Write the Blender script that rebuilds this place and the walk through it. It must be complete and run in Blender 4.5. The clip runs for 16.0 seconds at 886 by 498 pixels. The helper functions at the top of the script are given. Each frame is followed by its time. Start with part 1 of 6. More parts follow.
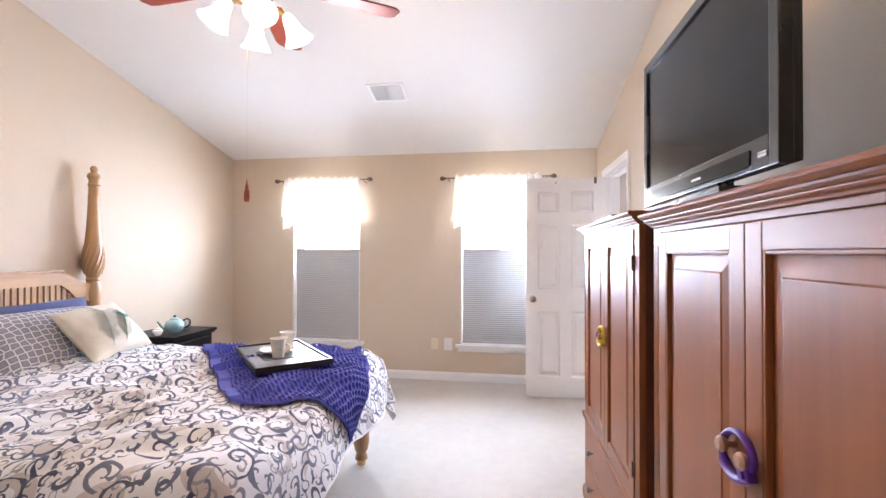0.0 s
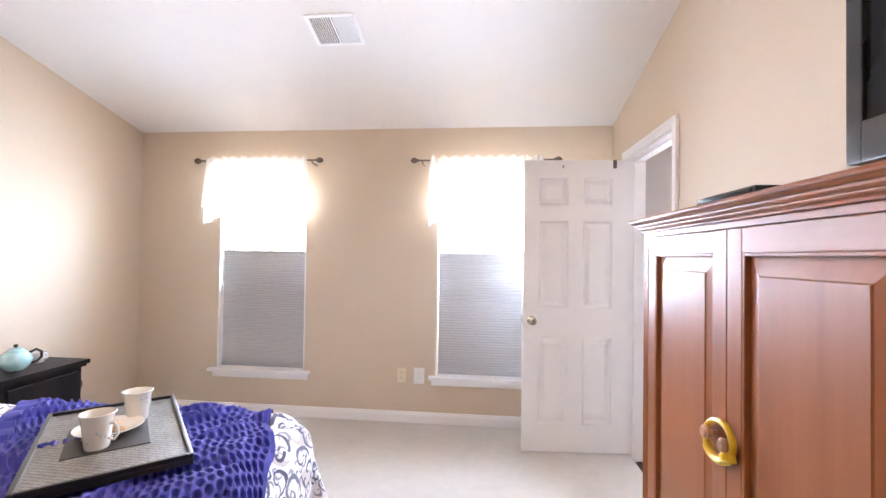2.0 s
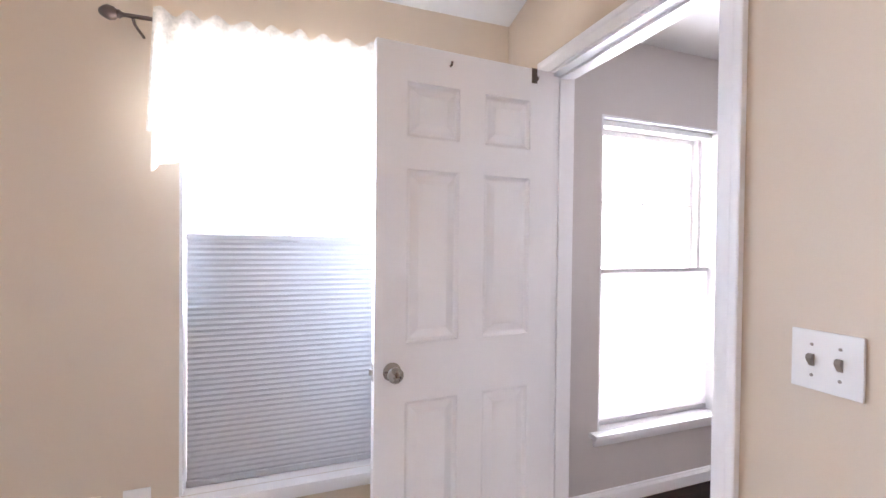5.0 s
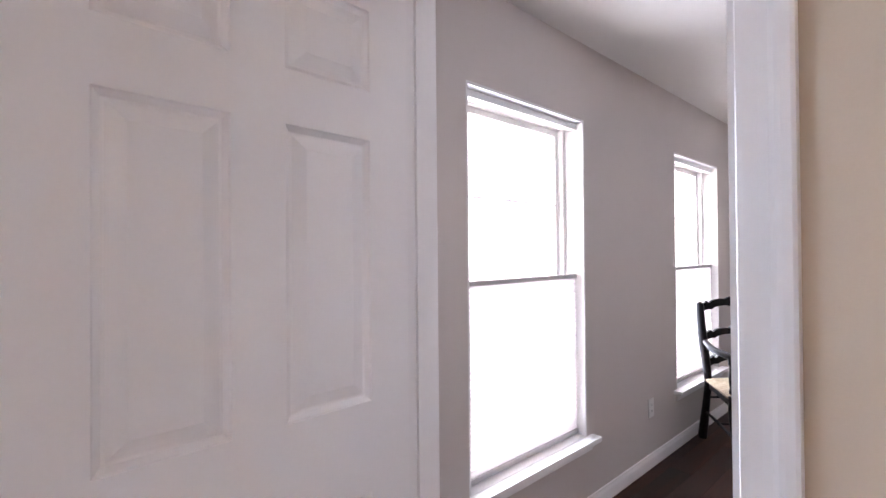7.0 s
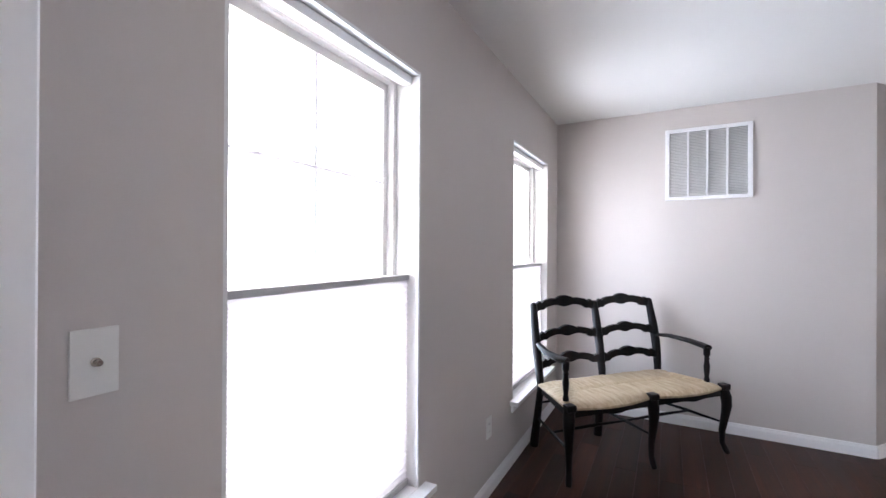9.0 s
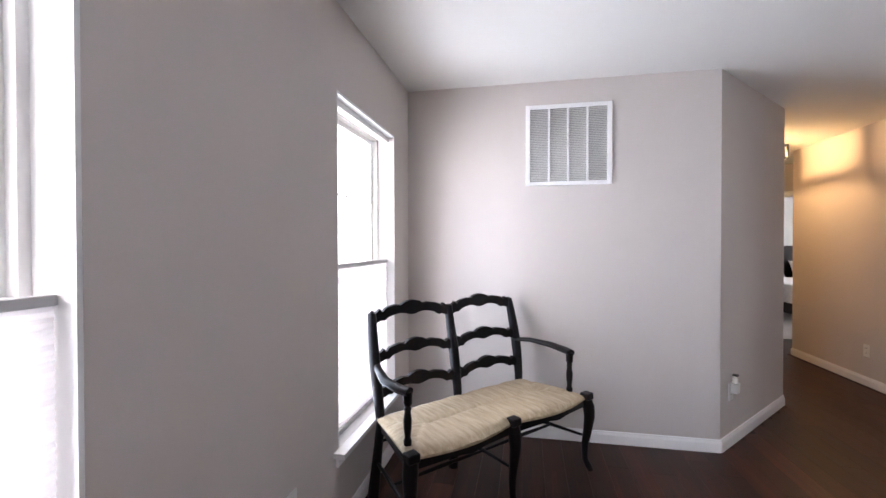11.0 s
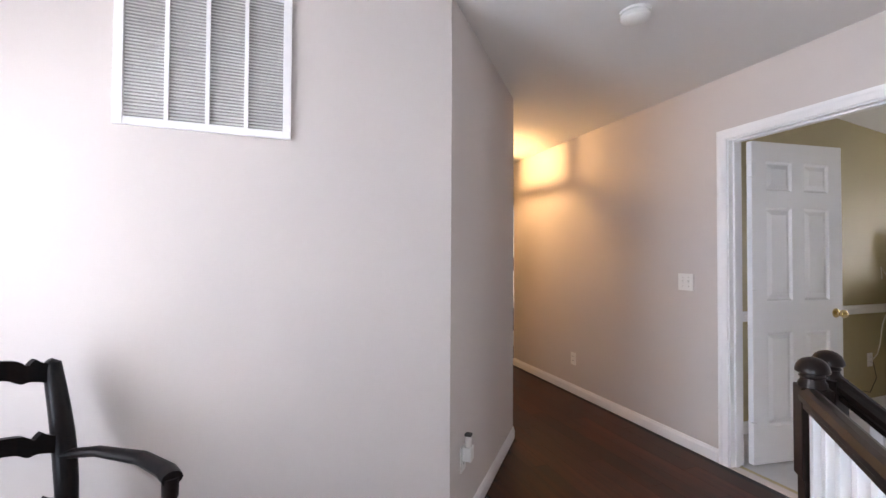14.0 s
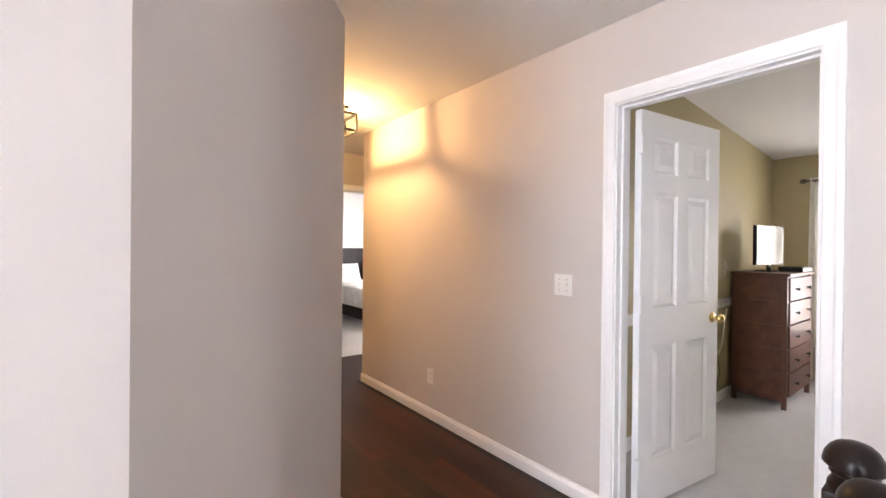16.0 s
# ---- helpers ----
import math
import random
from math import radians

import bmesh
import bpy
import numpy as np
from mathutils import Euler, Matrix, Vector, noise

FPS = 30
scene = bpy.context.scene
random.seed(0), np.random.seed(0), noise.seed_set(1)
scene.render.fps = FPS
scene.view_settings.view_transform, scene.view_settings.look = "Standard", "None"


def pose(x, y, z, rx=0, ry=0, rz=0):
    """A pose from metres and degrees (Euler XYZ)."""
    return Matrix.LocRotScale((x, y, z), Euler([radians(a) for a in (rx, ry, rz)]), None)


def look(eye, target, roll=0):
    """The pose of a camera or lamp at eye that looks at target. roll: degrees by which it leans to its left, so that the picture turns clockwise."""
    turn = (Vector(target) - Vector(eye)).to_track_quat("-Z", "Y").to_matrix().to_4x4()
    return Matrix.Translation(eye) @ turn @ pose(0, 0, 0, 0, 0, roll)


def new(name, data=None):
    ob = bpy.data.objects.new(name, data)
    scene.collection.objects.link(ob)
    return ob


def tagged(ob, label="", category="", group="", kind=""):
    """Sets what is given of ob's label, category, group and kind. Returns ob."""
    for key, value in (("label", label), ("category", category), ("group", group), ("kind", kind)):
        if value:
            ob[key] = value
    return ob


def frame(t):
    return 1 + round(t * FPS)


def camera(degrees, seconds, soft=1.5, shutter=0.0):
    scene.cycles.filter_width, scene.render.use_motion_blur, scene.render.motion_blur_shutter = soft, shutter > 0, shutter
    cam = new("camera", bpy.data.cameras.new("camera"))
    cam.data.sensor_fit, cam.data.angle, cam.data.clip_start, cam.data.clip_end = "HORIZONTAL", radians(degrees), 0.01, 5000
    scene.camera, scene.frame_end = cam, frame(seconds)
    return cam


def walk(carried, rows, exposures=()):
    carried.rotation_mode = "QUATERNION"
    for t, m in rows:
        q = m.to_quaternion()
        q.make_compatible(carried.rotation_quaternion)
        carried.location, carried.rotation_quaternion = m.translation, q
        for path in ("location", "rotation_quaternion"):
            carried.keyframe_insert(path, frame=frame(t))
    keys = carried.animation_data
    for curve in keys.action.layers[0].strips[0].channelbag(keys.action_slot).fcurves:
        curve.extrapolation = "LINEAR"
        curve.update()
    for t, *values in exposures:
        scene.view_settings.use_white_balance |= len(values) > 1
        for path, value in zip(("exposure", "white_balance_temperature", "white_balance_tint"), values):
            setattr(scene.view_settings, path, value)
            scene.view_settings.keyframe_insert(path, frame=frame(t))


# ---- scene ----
cam = camera(92.5, 16.0)
PATH = [
    (0, (0.357, 0.151, 1.361), (0.065, 2.129, 1.38), 0.1),
    (0.5, (0.339, 0.4, 1.356), (0.045, 2.378, 1.37), -0.1),
    (1, (0.316, 0.661, 1.354), (0.047, 2.643, 1.368), 0.0),
    (1.5, (0.289, 0.892, 1.364), (0.053, 2.878, 1.388), 0.4),
    (2, (0.274, 1.137, 1.378), (0.081, 3.127, 1.41), 0.8),
    (2.5, (0.269, 1.384, 1.366), (0.138, 3.379, 1.41), 0.9),
    (3, (0.258, 1.632, 1.366), (0.221, 3.631, 1.412), 0.9),
    (3.5, (0.259, 1.871, 1.373), (0.316, 3.87, 1.411), 0.7),
    (3.7, (0.253, 1.966, 1.376), (0.359, 3.963, 1.406), 0.6),
    (5.8, (0.354, 2.971, 1.376), (1.309, 4.728, 1.346), 0.3),
    (6, (0.400, 2.990, 1.373), (1.389, 4.728, 1.359), 0.0),
    (6.5, (0.523, 3.142, 1.378), (1.663, 4.785, 1.372), -0.2),
    (7, (0.646, 3.275, 1.370), (1.932, 4.806, 1.384), -0.5),
    (7.5, (0.761, 3.375, 1.371), (2.186, 4.778, 1.396), -0.5),
    (7.8, (0.838, 3.442, 1.368), (2.361, 4.737, 1.393), -0.4),
    (8, (0.866, 3.475, 1.36), (2.44, 4.709, 1.388), -0.3),
    (8.5, (1.028, 3.561, 1.339), (2.707, 4.648, 1.362), -0.0),
    (9, (1.196, 3.621, 1.346), (2.96, 4.563, 1.352), 0.3),
    (9.2, (1.265, 3.645, 1.345), (3.058, 4.531, 1.343), 0.4),
    (11.5, (2.191, 3.645, 1.342), (4.179, 3.866, 1.331), -0.5),
    (12, (2.415, 3.581, 1.331), (4.415, 3.61, 1.335), -0.8),
    (12.5, (2.624, 3.487, 1.326), (4.616, 3.312, 1.341), -0.8),
    (13, (2.847, 3.375, 1.318), (4.813, 3.011, 1.345), -0.8),
    (13.5, (3.058, 3.24, 1.311), (4.985, 2.705, 1.339), -0.3),
    (14, (3.258, 3.098, 1.301), (5.134, 2.405, 1.339), 0.3),
    (14.5, (3.483, 2.962, 1.31), (5.296, 2.118, 1.338), 0.8),
    (15, (3.674, 2.806, 1.322), (5.415, 1.821, 1.338), 1.0),
    (15.5, (3.847, 2.635, 1.336), (5.512, 1.526, 1.341), 1.0),
    (16, (4.005, 2.45, 1.338), (5.584, 1.223, 1.329), 0.6),
]
EXPOSURES = [(0.0, 0.42, 7550, 28), (2.0, 0.49, 7550, 27), (3.5, 0.5, 7350, 27), (6.0, -0.05, 7150, 28), (7.0, -0.25, 7250, 29), (9.0, -0.42, 6900, 21), (11.5, -0.44, 7150, 23), (12.5, -0.32, 7150, 22), (14.0, -0.2, 7200, 23), (15.0, 0.02, 7300, 22), (16.0, 0.36, 7650, 23)]
walk(cam, [(t, look(eye, target, roll)) for t, eye, target, roll in PATH], EXPOSURES)


# ---- light ----
world = bpy.data.worlds.new("sky")
scene.world = world
world.use_nodes = True
_wn = world.node_tree.nodes
_sky = _wn.new("ShaderNodeTexSky")
_sky.sky_type = "NISHITA"
_sky.sun_disc = False
_sky.sun_elevation = radians(38)
_sky.sun_rotation = radians(200)
world.node_tree.links.new(_sky.outputs[0], _wn["Background"].inputs[0])
_wn["Background"].inputs[1].default_value = 0.12

sun = new("sun", bpy.data.lights.new("sun", "SUN"))
sun.data.energy, sun.data.angle, sun.data.color = 2.0, radians(0.6), (1.0, 0.95, 0.88)
sun.matrix_world = look((0, -8, 10), (1.5, 0, 0))


def window_light(x, y, z, w, h, power, rz, color=(0.80, 0.90, 1.0), spread=180):
    """Daylight in a window's opening."""
    d = bpy.data.lights.new("window_daylight", "AREA")
    d.shape, d.size, d.size_y, d.energy, d.color = "RECTANGLE", w, h, power, color
    d.spread = radians(spread)
    ob = new("window_daylight", d)
    ob.matrix_world = pose(x, y, z, 90, 0, rz)
    return ob


def bulb_light(x, y, z, power, color, r=0.03):
    d = bpy.data.lights.new("bulb_light", "POINT")
    d.energy, d.color, d.shadow_soft_size = power, color, r
    ob = new("bulb_light", d)
    ob.location = (x, y, z)
    return ob


WIN_DAY, HALL_DAY = 50.0, 48.0
for wx in (-1.56, 0.28):
    window_light(wx, 4.53, 1.50, 0.73, 0.8, WIN_DAY, 180, (0.47, 0.72, 1.0), 136)
for wx, share in ((2.225, 1.0), (4.22, 0.7)):
    window_light(wx, 4.53, 1.24, 0.77, 1.58, HALL_DAY * share, 180, (0.60, 0.80, 1.0), 141)
window_light(4.3, -3.29, 1.3, 0.6, 1.5, 20, 0)
# lamp in an unseen window, added to brighten the far bedroom
window_light(10.2, -2.89, 1.4, 1.4, 1.4, 20, 0)
WARM = (1.0, 0.80, 0.56)
AMBER = (1.0, 0.66, 0.30)
bulb_light(7.22, 1.03, 2.315, 52, AMBER, 0.02)
for k in range(4):
    bulb_light(-0.69 + 0.14 * math.cos(radians(35 + 90 * k)), 1.82 + 0.14 * math.sin(radians(35 + 90 * k)), 2.33, 4.8, WARM, 0.03)

# ---- materials ----


def material(name):
    m = bpy.data.materials.new(name)
    m.use_nodes = True
    return m, m.node_tree.nodes, m.node_tree.links, m.node_tree.nodes["Principled BSDF"]


def mix_rgb(n, l, fac, a, b, kind="MIX"):
    x = n.new("ShaderNodeMix")
    x.data_type, x.blend_type = "RGBA", kind
    for sock, v in ((0, fac), (6, a), (7, b)):
        if hasattr(v, "is_linked"):
            l.new(v, x.inputs[sock])
        else:
            x.inputs[sock].default_value = v if sock == 0 else (*v, 1)
    return x.outputs[2]


def math_node(n, l, op, a, b=0.0, c=0.0):
    x = n.new("ShaderNodeMath")
    x.operation = op
    for i, v in enumerate((a, b, c)):
        if hasattr(v, "is_linked"):
            l.new(v, x.inputs[i])
        else:
            x.inputs[i].default_value = v
    return x.outputs[0]


def noise_node(n, l, coord, scale, detail=4.0, rough=0.55, stretch=(1, 1, 1)):
    mp = n.new("ShaderNodeMapping")
    mp.inputs["Scale"].default_value = stretch
    l.new(coord, mp.inputs[0])
    x = n.new("ShaderNodeTexNoise")
    x.inputs["Scale"].default_value, x.inputs["Detail"].default_value, x.inputs["Roughness"].default_value = scale, detail, rough
    l.new(mp.outputs[0], x.inputs["Vector"])
    return x.outputs["Fac"]


def ramp(n, l, fac, stops):
    x = n.new("ShaderNodeValToRGB")
    while len(x.color_ramp.elements) < len(stops):
        x.color_ramp.elements.new(0.5)
    for e, (p, c) in zip(x.color_ramp.elements, stops):
        e.position, e.color = p, (*c, 1)
    l.new(fac, x.inputs[0])
    return x.outputs[0]


def bump(n, l, b, height, strength, distance):
    x = n.new("ShaderNodeBump")
    x.inputs["Strength"].default_value, x.inputs["Distance"].default_value = strength, distance
    l.new(height, x.inputs["Height"])
    l.new(x.outputs[0], b.inputs["Normal"])


def coords(n, which="Object"):
    return n.new("ShaderNodeTexCoord").outputs[which]


def plain(name, color, rough=0.5, metal=0.0, vary=0.08, scale=6.0, grain=90.0, relief=0.15, depth=0.001, spec=0.5, coat=0.0):
    """A surface of one colour, with blotches, grain and fine relief."""
    m, n, l, b = material(name)
    c = coords(n)
    big, small = noise_node(n, l, c, scale), noise_node(n, l, c, grain, 3.0)
    dark = tuple(v * (1 - vary) for v in color)
    light = tuple(min(1, v * (1 + vary)) for v in color)
    l.new(mix_rgb(n, l, 0.35, ramp(n, l, big, ((0.3, dark), (0.7, light))), ramp(n, l, small, ((0.3, dark), (0.7, light)))), b.inputs["Base Color"])
    l.new(math_node(n, l, "MULTIPLY_ADD", big, 0.2, rough - 0.1), b.inputs["Roughness"])
    b.inputs["Metallic"].default_value, b.inputs["Specular IOR Level"].default_value = metal, spec
    b.inputs["Coat Weight"].default_value = coat
    bump(n, l, b, small, relief, depth)
    return m


def wood(name, dark, mid, light, rough=0.35, axis="z", coat=0.2, fine=1.0, per_object=False, random_amount=0.5):
    """Wood with its grain along one axis of the object."""
    m, n, l, b = material(name)
    c = coords(n)
    if per_object:
        info = n.new("ShaderNodeObjectInfo")
        add = n.new("ShaderNodeVectorMath")
        add.operation = "ADD"
        sc = n.new("ShaderNodeVectorMath")
        sc.operation = "SCALE"
        sc.inputs[0].default_value = (37.0, 53.0, 29.0)
        l.new(info.outputs["Random"], sc.inputs["Scale"])
        l.new(c, add.inputs[0])
        l.new(sc.outputs[0], add.inputs[1])
        c = add.outputs[0]
    s = {"x": (0.06, 1, 1), "y": (1, 0.06, 1), "z": (1, 1, 0.06)}[axis]
    g1 = noise_node(n, l, c, 14 * fine, 5, 0.6, s)
    g2 = noise_node(n, l, c, 110 * fine, 4, 0.6, s)
    g3 = noise_node(n, l, c, 2.2, 3)
    col = ramp(n, l, g1, ((0.28, dark), (0.5, mid), (0.74, light)))
    col = mix_rgb(n, l, 0.2, col, ramp(n, l, g2, ((0.3, dark), (0.7, light))))
    col = mix_rgb(n, l, math_node(n, l, "MULTIPLY", g3, 0.3), col, mid)
    if per_object:
        hs = n.new("ShaderNodeHueSaturation")
        l.new(col, hs.inputs["Color"])
        l.new(math_node(n, l, "MULTIPLY_ADD", info.outputs["Random"], random_amount, 1 - random_amount / 2), hs.inputs["Value"])
        col = hs.outputs[0]
    l.new(col, b.inputs["Base Color"])
    l.new(math_node(n, l, "MULTIPLY_ADD", g1, 0.15, rough - 0.07), b.inputs["Roughness"])
    b.inputs["Coat Weight"].default_value, b.inputs["Coat Roughness"].default_value = coat, 0.25
    bump(n, l, b, g2, 0.12, 0.0006)
    return m


def glow(name, color, strength):
    m, n, l, b = material(name)
    b.inputs["Base Color"].default_value = (*color, 1)
    b.inputs["Emission Color"].default_value, b.inputs["Emission Strength"].default_value = (*color, 1), strength
    return m


def carpet(name, color):
    m, n, l, b = material(name)
    c = coords(n)
    big, mid, fine = noise_node(n, l, c, 1.3, 3), noise_node(n, l, c, 16, 4), noise_node(n, l, c, 420, 3, 0.7)
    lo, hi = tuple(v * 0.8 for v in color), tuple(min(1, v * 1.1) for v in color)
    a = mix_rgb(n, l, 0.4, ramp(n, l, big, ((0.3, lo), (0.7, hi))), ramp(n, l, mid, ((0.3, lo), (0.7, hi))))
    l.new(mix_rgb(n, l, 0.4, a, ramp(n, l, fine, ((0.3, lo), (0.7, hi)))), b.inputs["Base Color"])
    b.inputs["Roughness"].default_value = 0.95
    b.inputs["Sheen Weight"].default_value = 0.2
    bump(n, l, b, math_node(n, l, "MULTIPLY_ADD", mid, 0.6, fine), 0.6, 0.006)
    return m


def translucent(name, color, through_part, stripes=0.0, rough=0.8, clear=0.0):
    """Cloth or pleated shade that lets light through."""
    m, n, l, b = material(name)
    out = n["Material Output"]
    t = n.new("ShaderNodeBsdfTranslucent")
    t.inputs[0].default_value = (*color, 1)
    b.inputs["Base Color"].default_value = (*color, 1)
    b.inputs["Roughness"].default_value = rough
    mx = n.new("ShaderNodeMixShader")
    mx.inputs[0].default_value = through_part
    l.new(b.outputs[0], mx.inputs[1])
    l.new(t.outputs[0], mx.inputs[2])
    last = mx.outputs[0]
    if clear:
        tr = n.new("ShaderNodeBsdfTransparent")
        m2 = n.new("ShaderNodeMixShader")
        weave = noise_node(n, l, coords(n), 60, 3)
        l.new(math_node(n, l, "MULTIPLY", weave, clear * 2), m2.inputs[0])
        l.new(last, m2.inputs[1])
        l.new(tr.outputs[0], m2.inputs[2])
        last = m2.outputs[0]
    l.new(last, out.inputs[0])
    return m


M_BED_WALL = plain("tan wall paint", (0.62, 0.51, 0.395), 0.66, vary=0.03, scale=1.5, grain=260, relief=0.18, depth=0.0008, spec=0.5)
M_HALL_WALL = plain("greige wall paint", (0.60, 0.548, 0.52), 0.74, vary=0.03, scale=1.5, grain=260, relief=0.18, depth=0.0008, spec=0.25)
M_OLIVE = plain("olive wall paint", (0.42, 0.35, 0.19), 0.5, vary=0.03, scale=1.5, grain=260, relief=0.18, depth=0.0008)
M_PALE = plain("pale grey wall paint", (0.62, 0.64, 0.62), 0.5, vary=0.03, scale=1.5, grain=260)
M_CEIL = plain("ceiling paint", (0.76, 0.745, 0.72), 0.85, vary=0.02, scale=1.2, grain=180, relief=0.25, depth=0.001)
M_TRIM = plain("white trim paint", (0.85, 0.84, 0.84), 0.35, vary=0.02, grain=60, relief=0.05)
M_DOOR = plain("white door paint", (0.86, 0.85, 0.85), 0.38, vary=0.02, scale=3, grain=140, relief=0.08)
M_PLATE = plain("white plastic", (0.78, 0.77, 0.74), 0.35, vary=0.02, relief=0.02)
M_IVORY = plain("ivory plastic", (0.72, 0.64, 0.48), 0.4, vary=0.02, relief=0.02)
M_SLOT = plain("dark slot", (0.05, 0.045, 0.04), 0.6)
M_CARPET = carpet("cream carpet", (0.64, 0.60, 0.555))
M_CARPET_GREY = carpet("grey carpet", (0.60, 0.59, 0.59))
M_PLANK = wood("dark laminate plank", (0.010, 0.004, 0.003), (0.034, 0.011, 0.007), (0.080, 0.027, 0.015), 0.42, "x", 0.03, 1.0, True, 0.8)
M_GLASS, _n, _l, _b = material("window glass")
_b.inputs["Transmission Weight"].default_value, _b.inputs["Roughness"].default_value, _b.inputs["IOR"].default_value = 1.0, 0.0, 1.45
M_VINYL = plain("white vinyl sash", (0.78, 0.78, 0.78), 0.35, vary=0.01, relief=0.02)
M_SHADE_GREY = translucent("grey cellular shade", (0.47, 0.47, 0.475), 0.062)
M_SHADE_WHITE = translucent("white cellular shade", (0.86, 0.86, 0.88), 0.6)
# bars let daylight through, so they pale out in imitation of window glare
M_GRILLE_GLARE = translucent("white glare-washed window grille", (0.86, 0.86, 0.88), 0.3)
M_SHEER = translucent("sheer valance", (0.92, 0.90, 0.84), 0.6, clear=0.3)
M_CURTAIN = translucent("white curtain", (0.86, 0.85, 0.80), 0.45)
M_BLACK = wood("black painted wood", (0.004, 0.004, 0.005), (0.008, 0.007, 0.008), (0.022, 0.011, 0.009), 0.38, "z", 0.05)
M_DARKRAIL = wood("dark stained newel", (0.006, 0.004, 0.003), (0.012, 0.007, 0.006), (0.026, 0.013, 0.010), 0.3, "z", 0.12)
for _m, _s in ((M_BLACK, 0.12), (M_DARKRAIL, 0.16), (M_PLANK, 0.24)):
    next(q for q in _m.node_tree.nodes if q.type == "BSDF_PRINCIPLED").inputs["Specular IOR Level"].default_value = _s
M_BRONZE = plain("bronze metal", (0.16, 0.12, 0.10), 0.4, 0.8)
M_NICKEL = plain("aged nickel", (0.34, 0.30, 0.26), 0.28, 1.0)
M_BRASS = plain("brass", (0.75, 0.58, 0.28), 0.22, 1.0)
M_STEEL = plain("painted steel", (0.66, 0.66, 0.64), 0.4, vary=0.02)
M_DARK = plain("dark void", (0.03, 0.03, 0.035), 0.9)

# ---- building helpers ----


def box_bm(bm, x0, y0, z0, x1, y1, z1):
    v = [bm.verts.new((x, y, z)) for z in (z0, z1) for y in (y0, y1) for x in (x0, x1)]
    for f in ((0, 2, 3, 1), (4, 5, 7, 6), (0, 1, 5, 4), (2, 6, 7, 3), (0, 4, 6, 2), (1, 3, 7, 5)):
        bm.faces.new([v[i] for i in f])
    return bm


def boxes(*b, bevel=0.0, seg=2):
    bm = bmesh.new()
    for a in b:
        box_bm(bm, *a)
    if bevel:
        bmesh.ops.bevel(bm, geom=bm.edges[:], offset=bevel, segments=seg, profile=0.7, affect="EDGES", clamp_overlap=True)
    return bm


def prism(points, lo, hi, axis="z"):
    """A solid with the outline of points, from lo to hi along an axis."""
    bm = bmesh.new()
    put = {"z": lambda a, b, c: (a, b, c), "y": lambda a, b, c: (a, c, b), "x": lambda a, b, c: (c, a, b)}[axis]
    a = [bm.verts.new(put(p, q, lo)) for p, q in points]
    b = [bm.verts.new(put(p, q, hi)) for p, q in points]
    k = len(points)
    bm.faces.new(a)
    bm.faces.new(b)
    for i in range(k):
        bm.faces.new((a[i], a[(i + 1) % k], b[(i + 1) % k], b[i]))
    bmesh.ops.recalc_face_normals(bm, faces=bm.faces)
    return bm


def turned(profile, seg=24, at=(0, 0, 0), bm=None):
    """A lathe-turned solid from rows of radius and height."""
    bm = bm or bmesh.new()
    rings = []
    for r, z in profile:
        if r < 1e-5:
            rings.append([bm.verts.new((at[0], at[1], at[2] + z))])
        else:
            rings.append([bm.verts.new((at[0] + r * math.cos(2 * math.pi * i / seg), at[1] + r * math.sin(2 * math.pi * i / seg), at[2] + z)) for i in range(seg)])
    for p, q in zip(rings, rings[1:]):
        for i in range(seg):
            j = (i + 1) % seg
            a = [p[i % len(p)], p[j % len(p)], q[j % len(q)], q[i % len(q)]]
            a = [v for k, v in enumerate(a) if v not in a[:k]]
            if len(a) > 2:
                bm.faces.new(a)
    for ring in (rings[0], rings[-1]):
        if len(ring) > 2:
            bm.faces.new(ring)
    bmesh.ops.recalc_face_normals(bm, faces=bm.faces)
    return bm


def tube(points, radii, seg=10, bm=None, flat=1.0):
    """A round bar along points; radii is one number or one a point."""
    bm = bm or bmesh.new()
    pts = [Vector(p) for p in points]
    if not isinstance(radii, (list, tuple)):
        radii = [radii] * len(pts)
    rings = []
    side = None
    for i, p in enumerate(pts):
        d = (pts[min(i + 1, len(pts) - 1)] - pts[max(i - 1, 0)]).normalized()
        if side is None:
            side = d.cross(Vector((0, 0, 1)) if abs(d.z) < 0.9 else Vector((1, 0, 0))).normalized()
        side = (side - d * side.dot(d)).normalized()
        up = d.cross(side)
        rings.append([bm.verts.new(p + radii[i] * (math.cos(a) * side + math.sin(a) * flat * up)) for a in (2 * math.pi * k / seg for k in range(seg))])
    for a, b in zip(rings, rings[1:]):
        for i in range(seg):
            bm.faces.new((a[i], a[(i + 1) % seg], b[(i + 1) % seg], b[i]))
    bm.faces.new(rings[0])
    bm.faces.new(rings[-1])
    bmesh.ops.recalc_face_normals(bm, faces=bm.faces)
    return bm


def mesh_object(name, bm, mat, smooth=False):
    me = bpy.data.meshes.new(name)
    bm.to_mesh(me)
    bm.free()
    if mat:
        me.materials.append(mat)
    if smooth:
        for p in me.polygons:
            p.use_smooth = True
        me.set_sharp_from_angle(angle=radians(38))
    return new(name, me)


def part(name, bm, mat, parent, label="", smooth=False, at=None):
    ob = mesh_object(name, bm, mat, smooth)
    ob.parent = parent
    if at is not None:
        ob.matrix_basis = at
    if label:
        tagged(ob, label)
    return ob


def thing(name, label, category, at=None, group="", kind=""):
    ob = new(name)
    ob.empty_display_size = 0.1
    if at is not None:
        ob.matrix_basis = at
    return tagged(ob, label, category, group, kind)


def structure(name, bm, mat, label, category, smooth=False):
    return tagged(mesh_object(name, bm, mat, smooth), label, category, kind="structure")


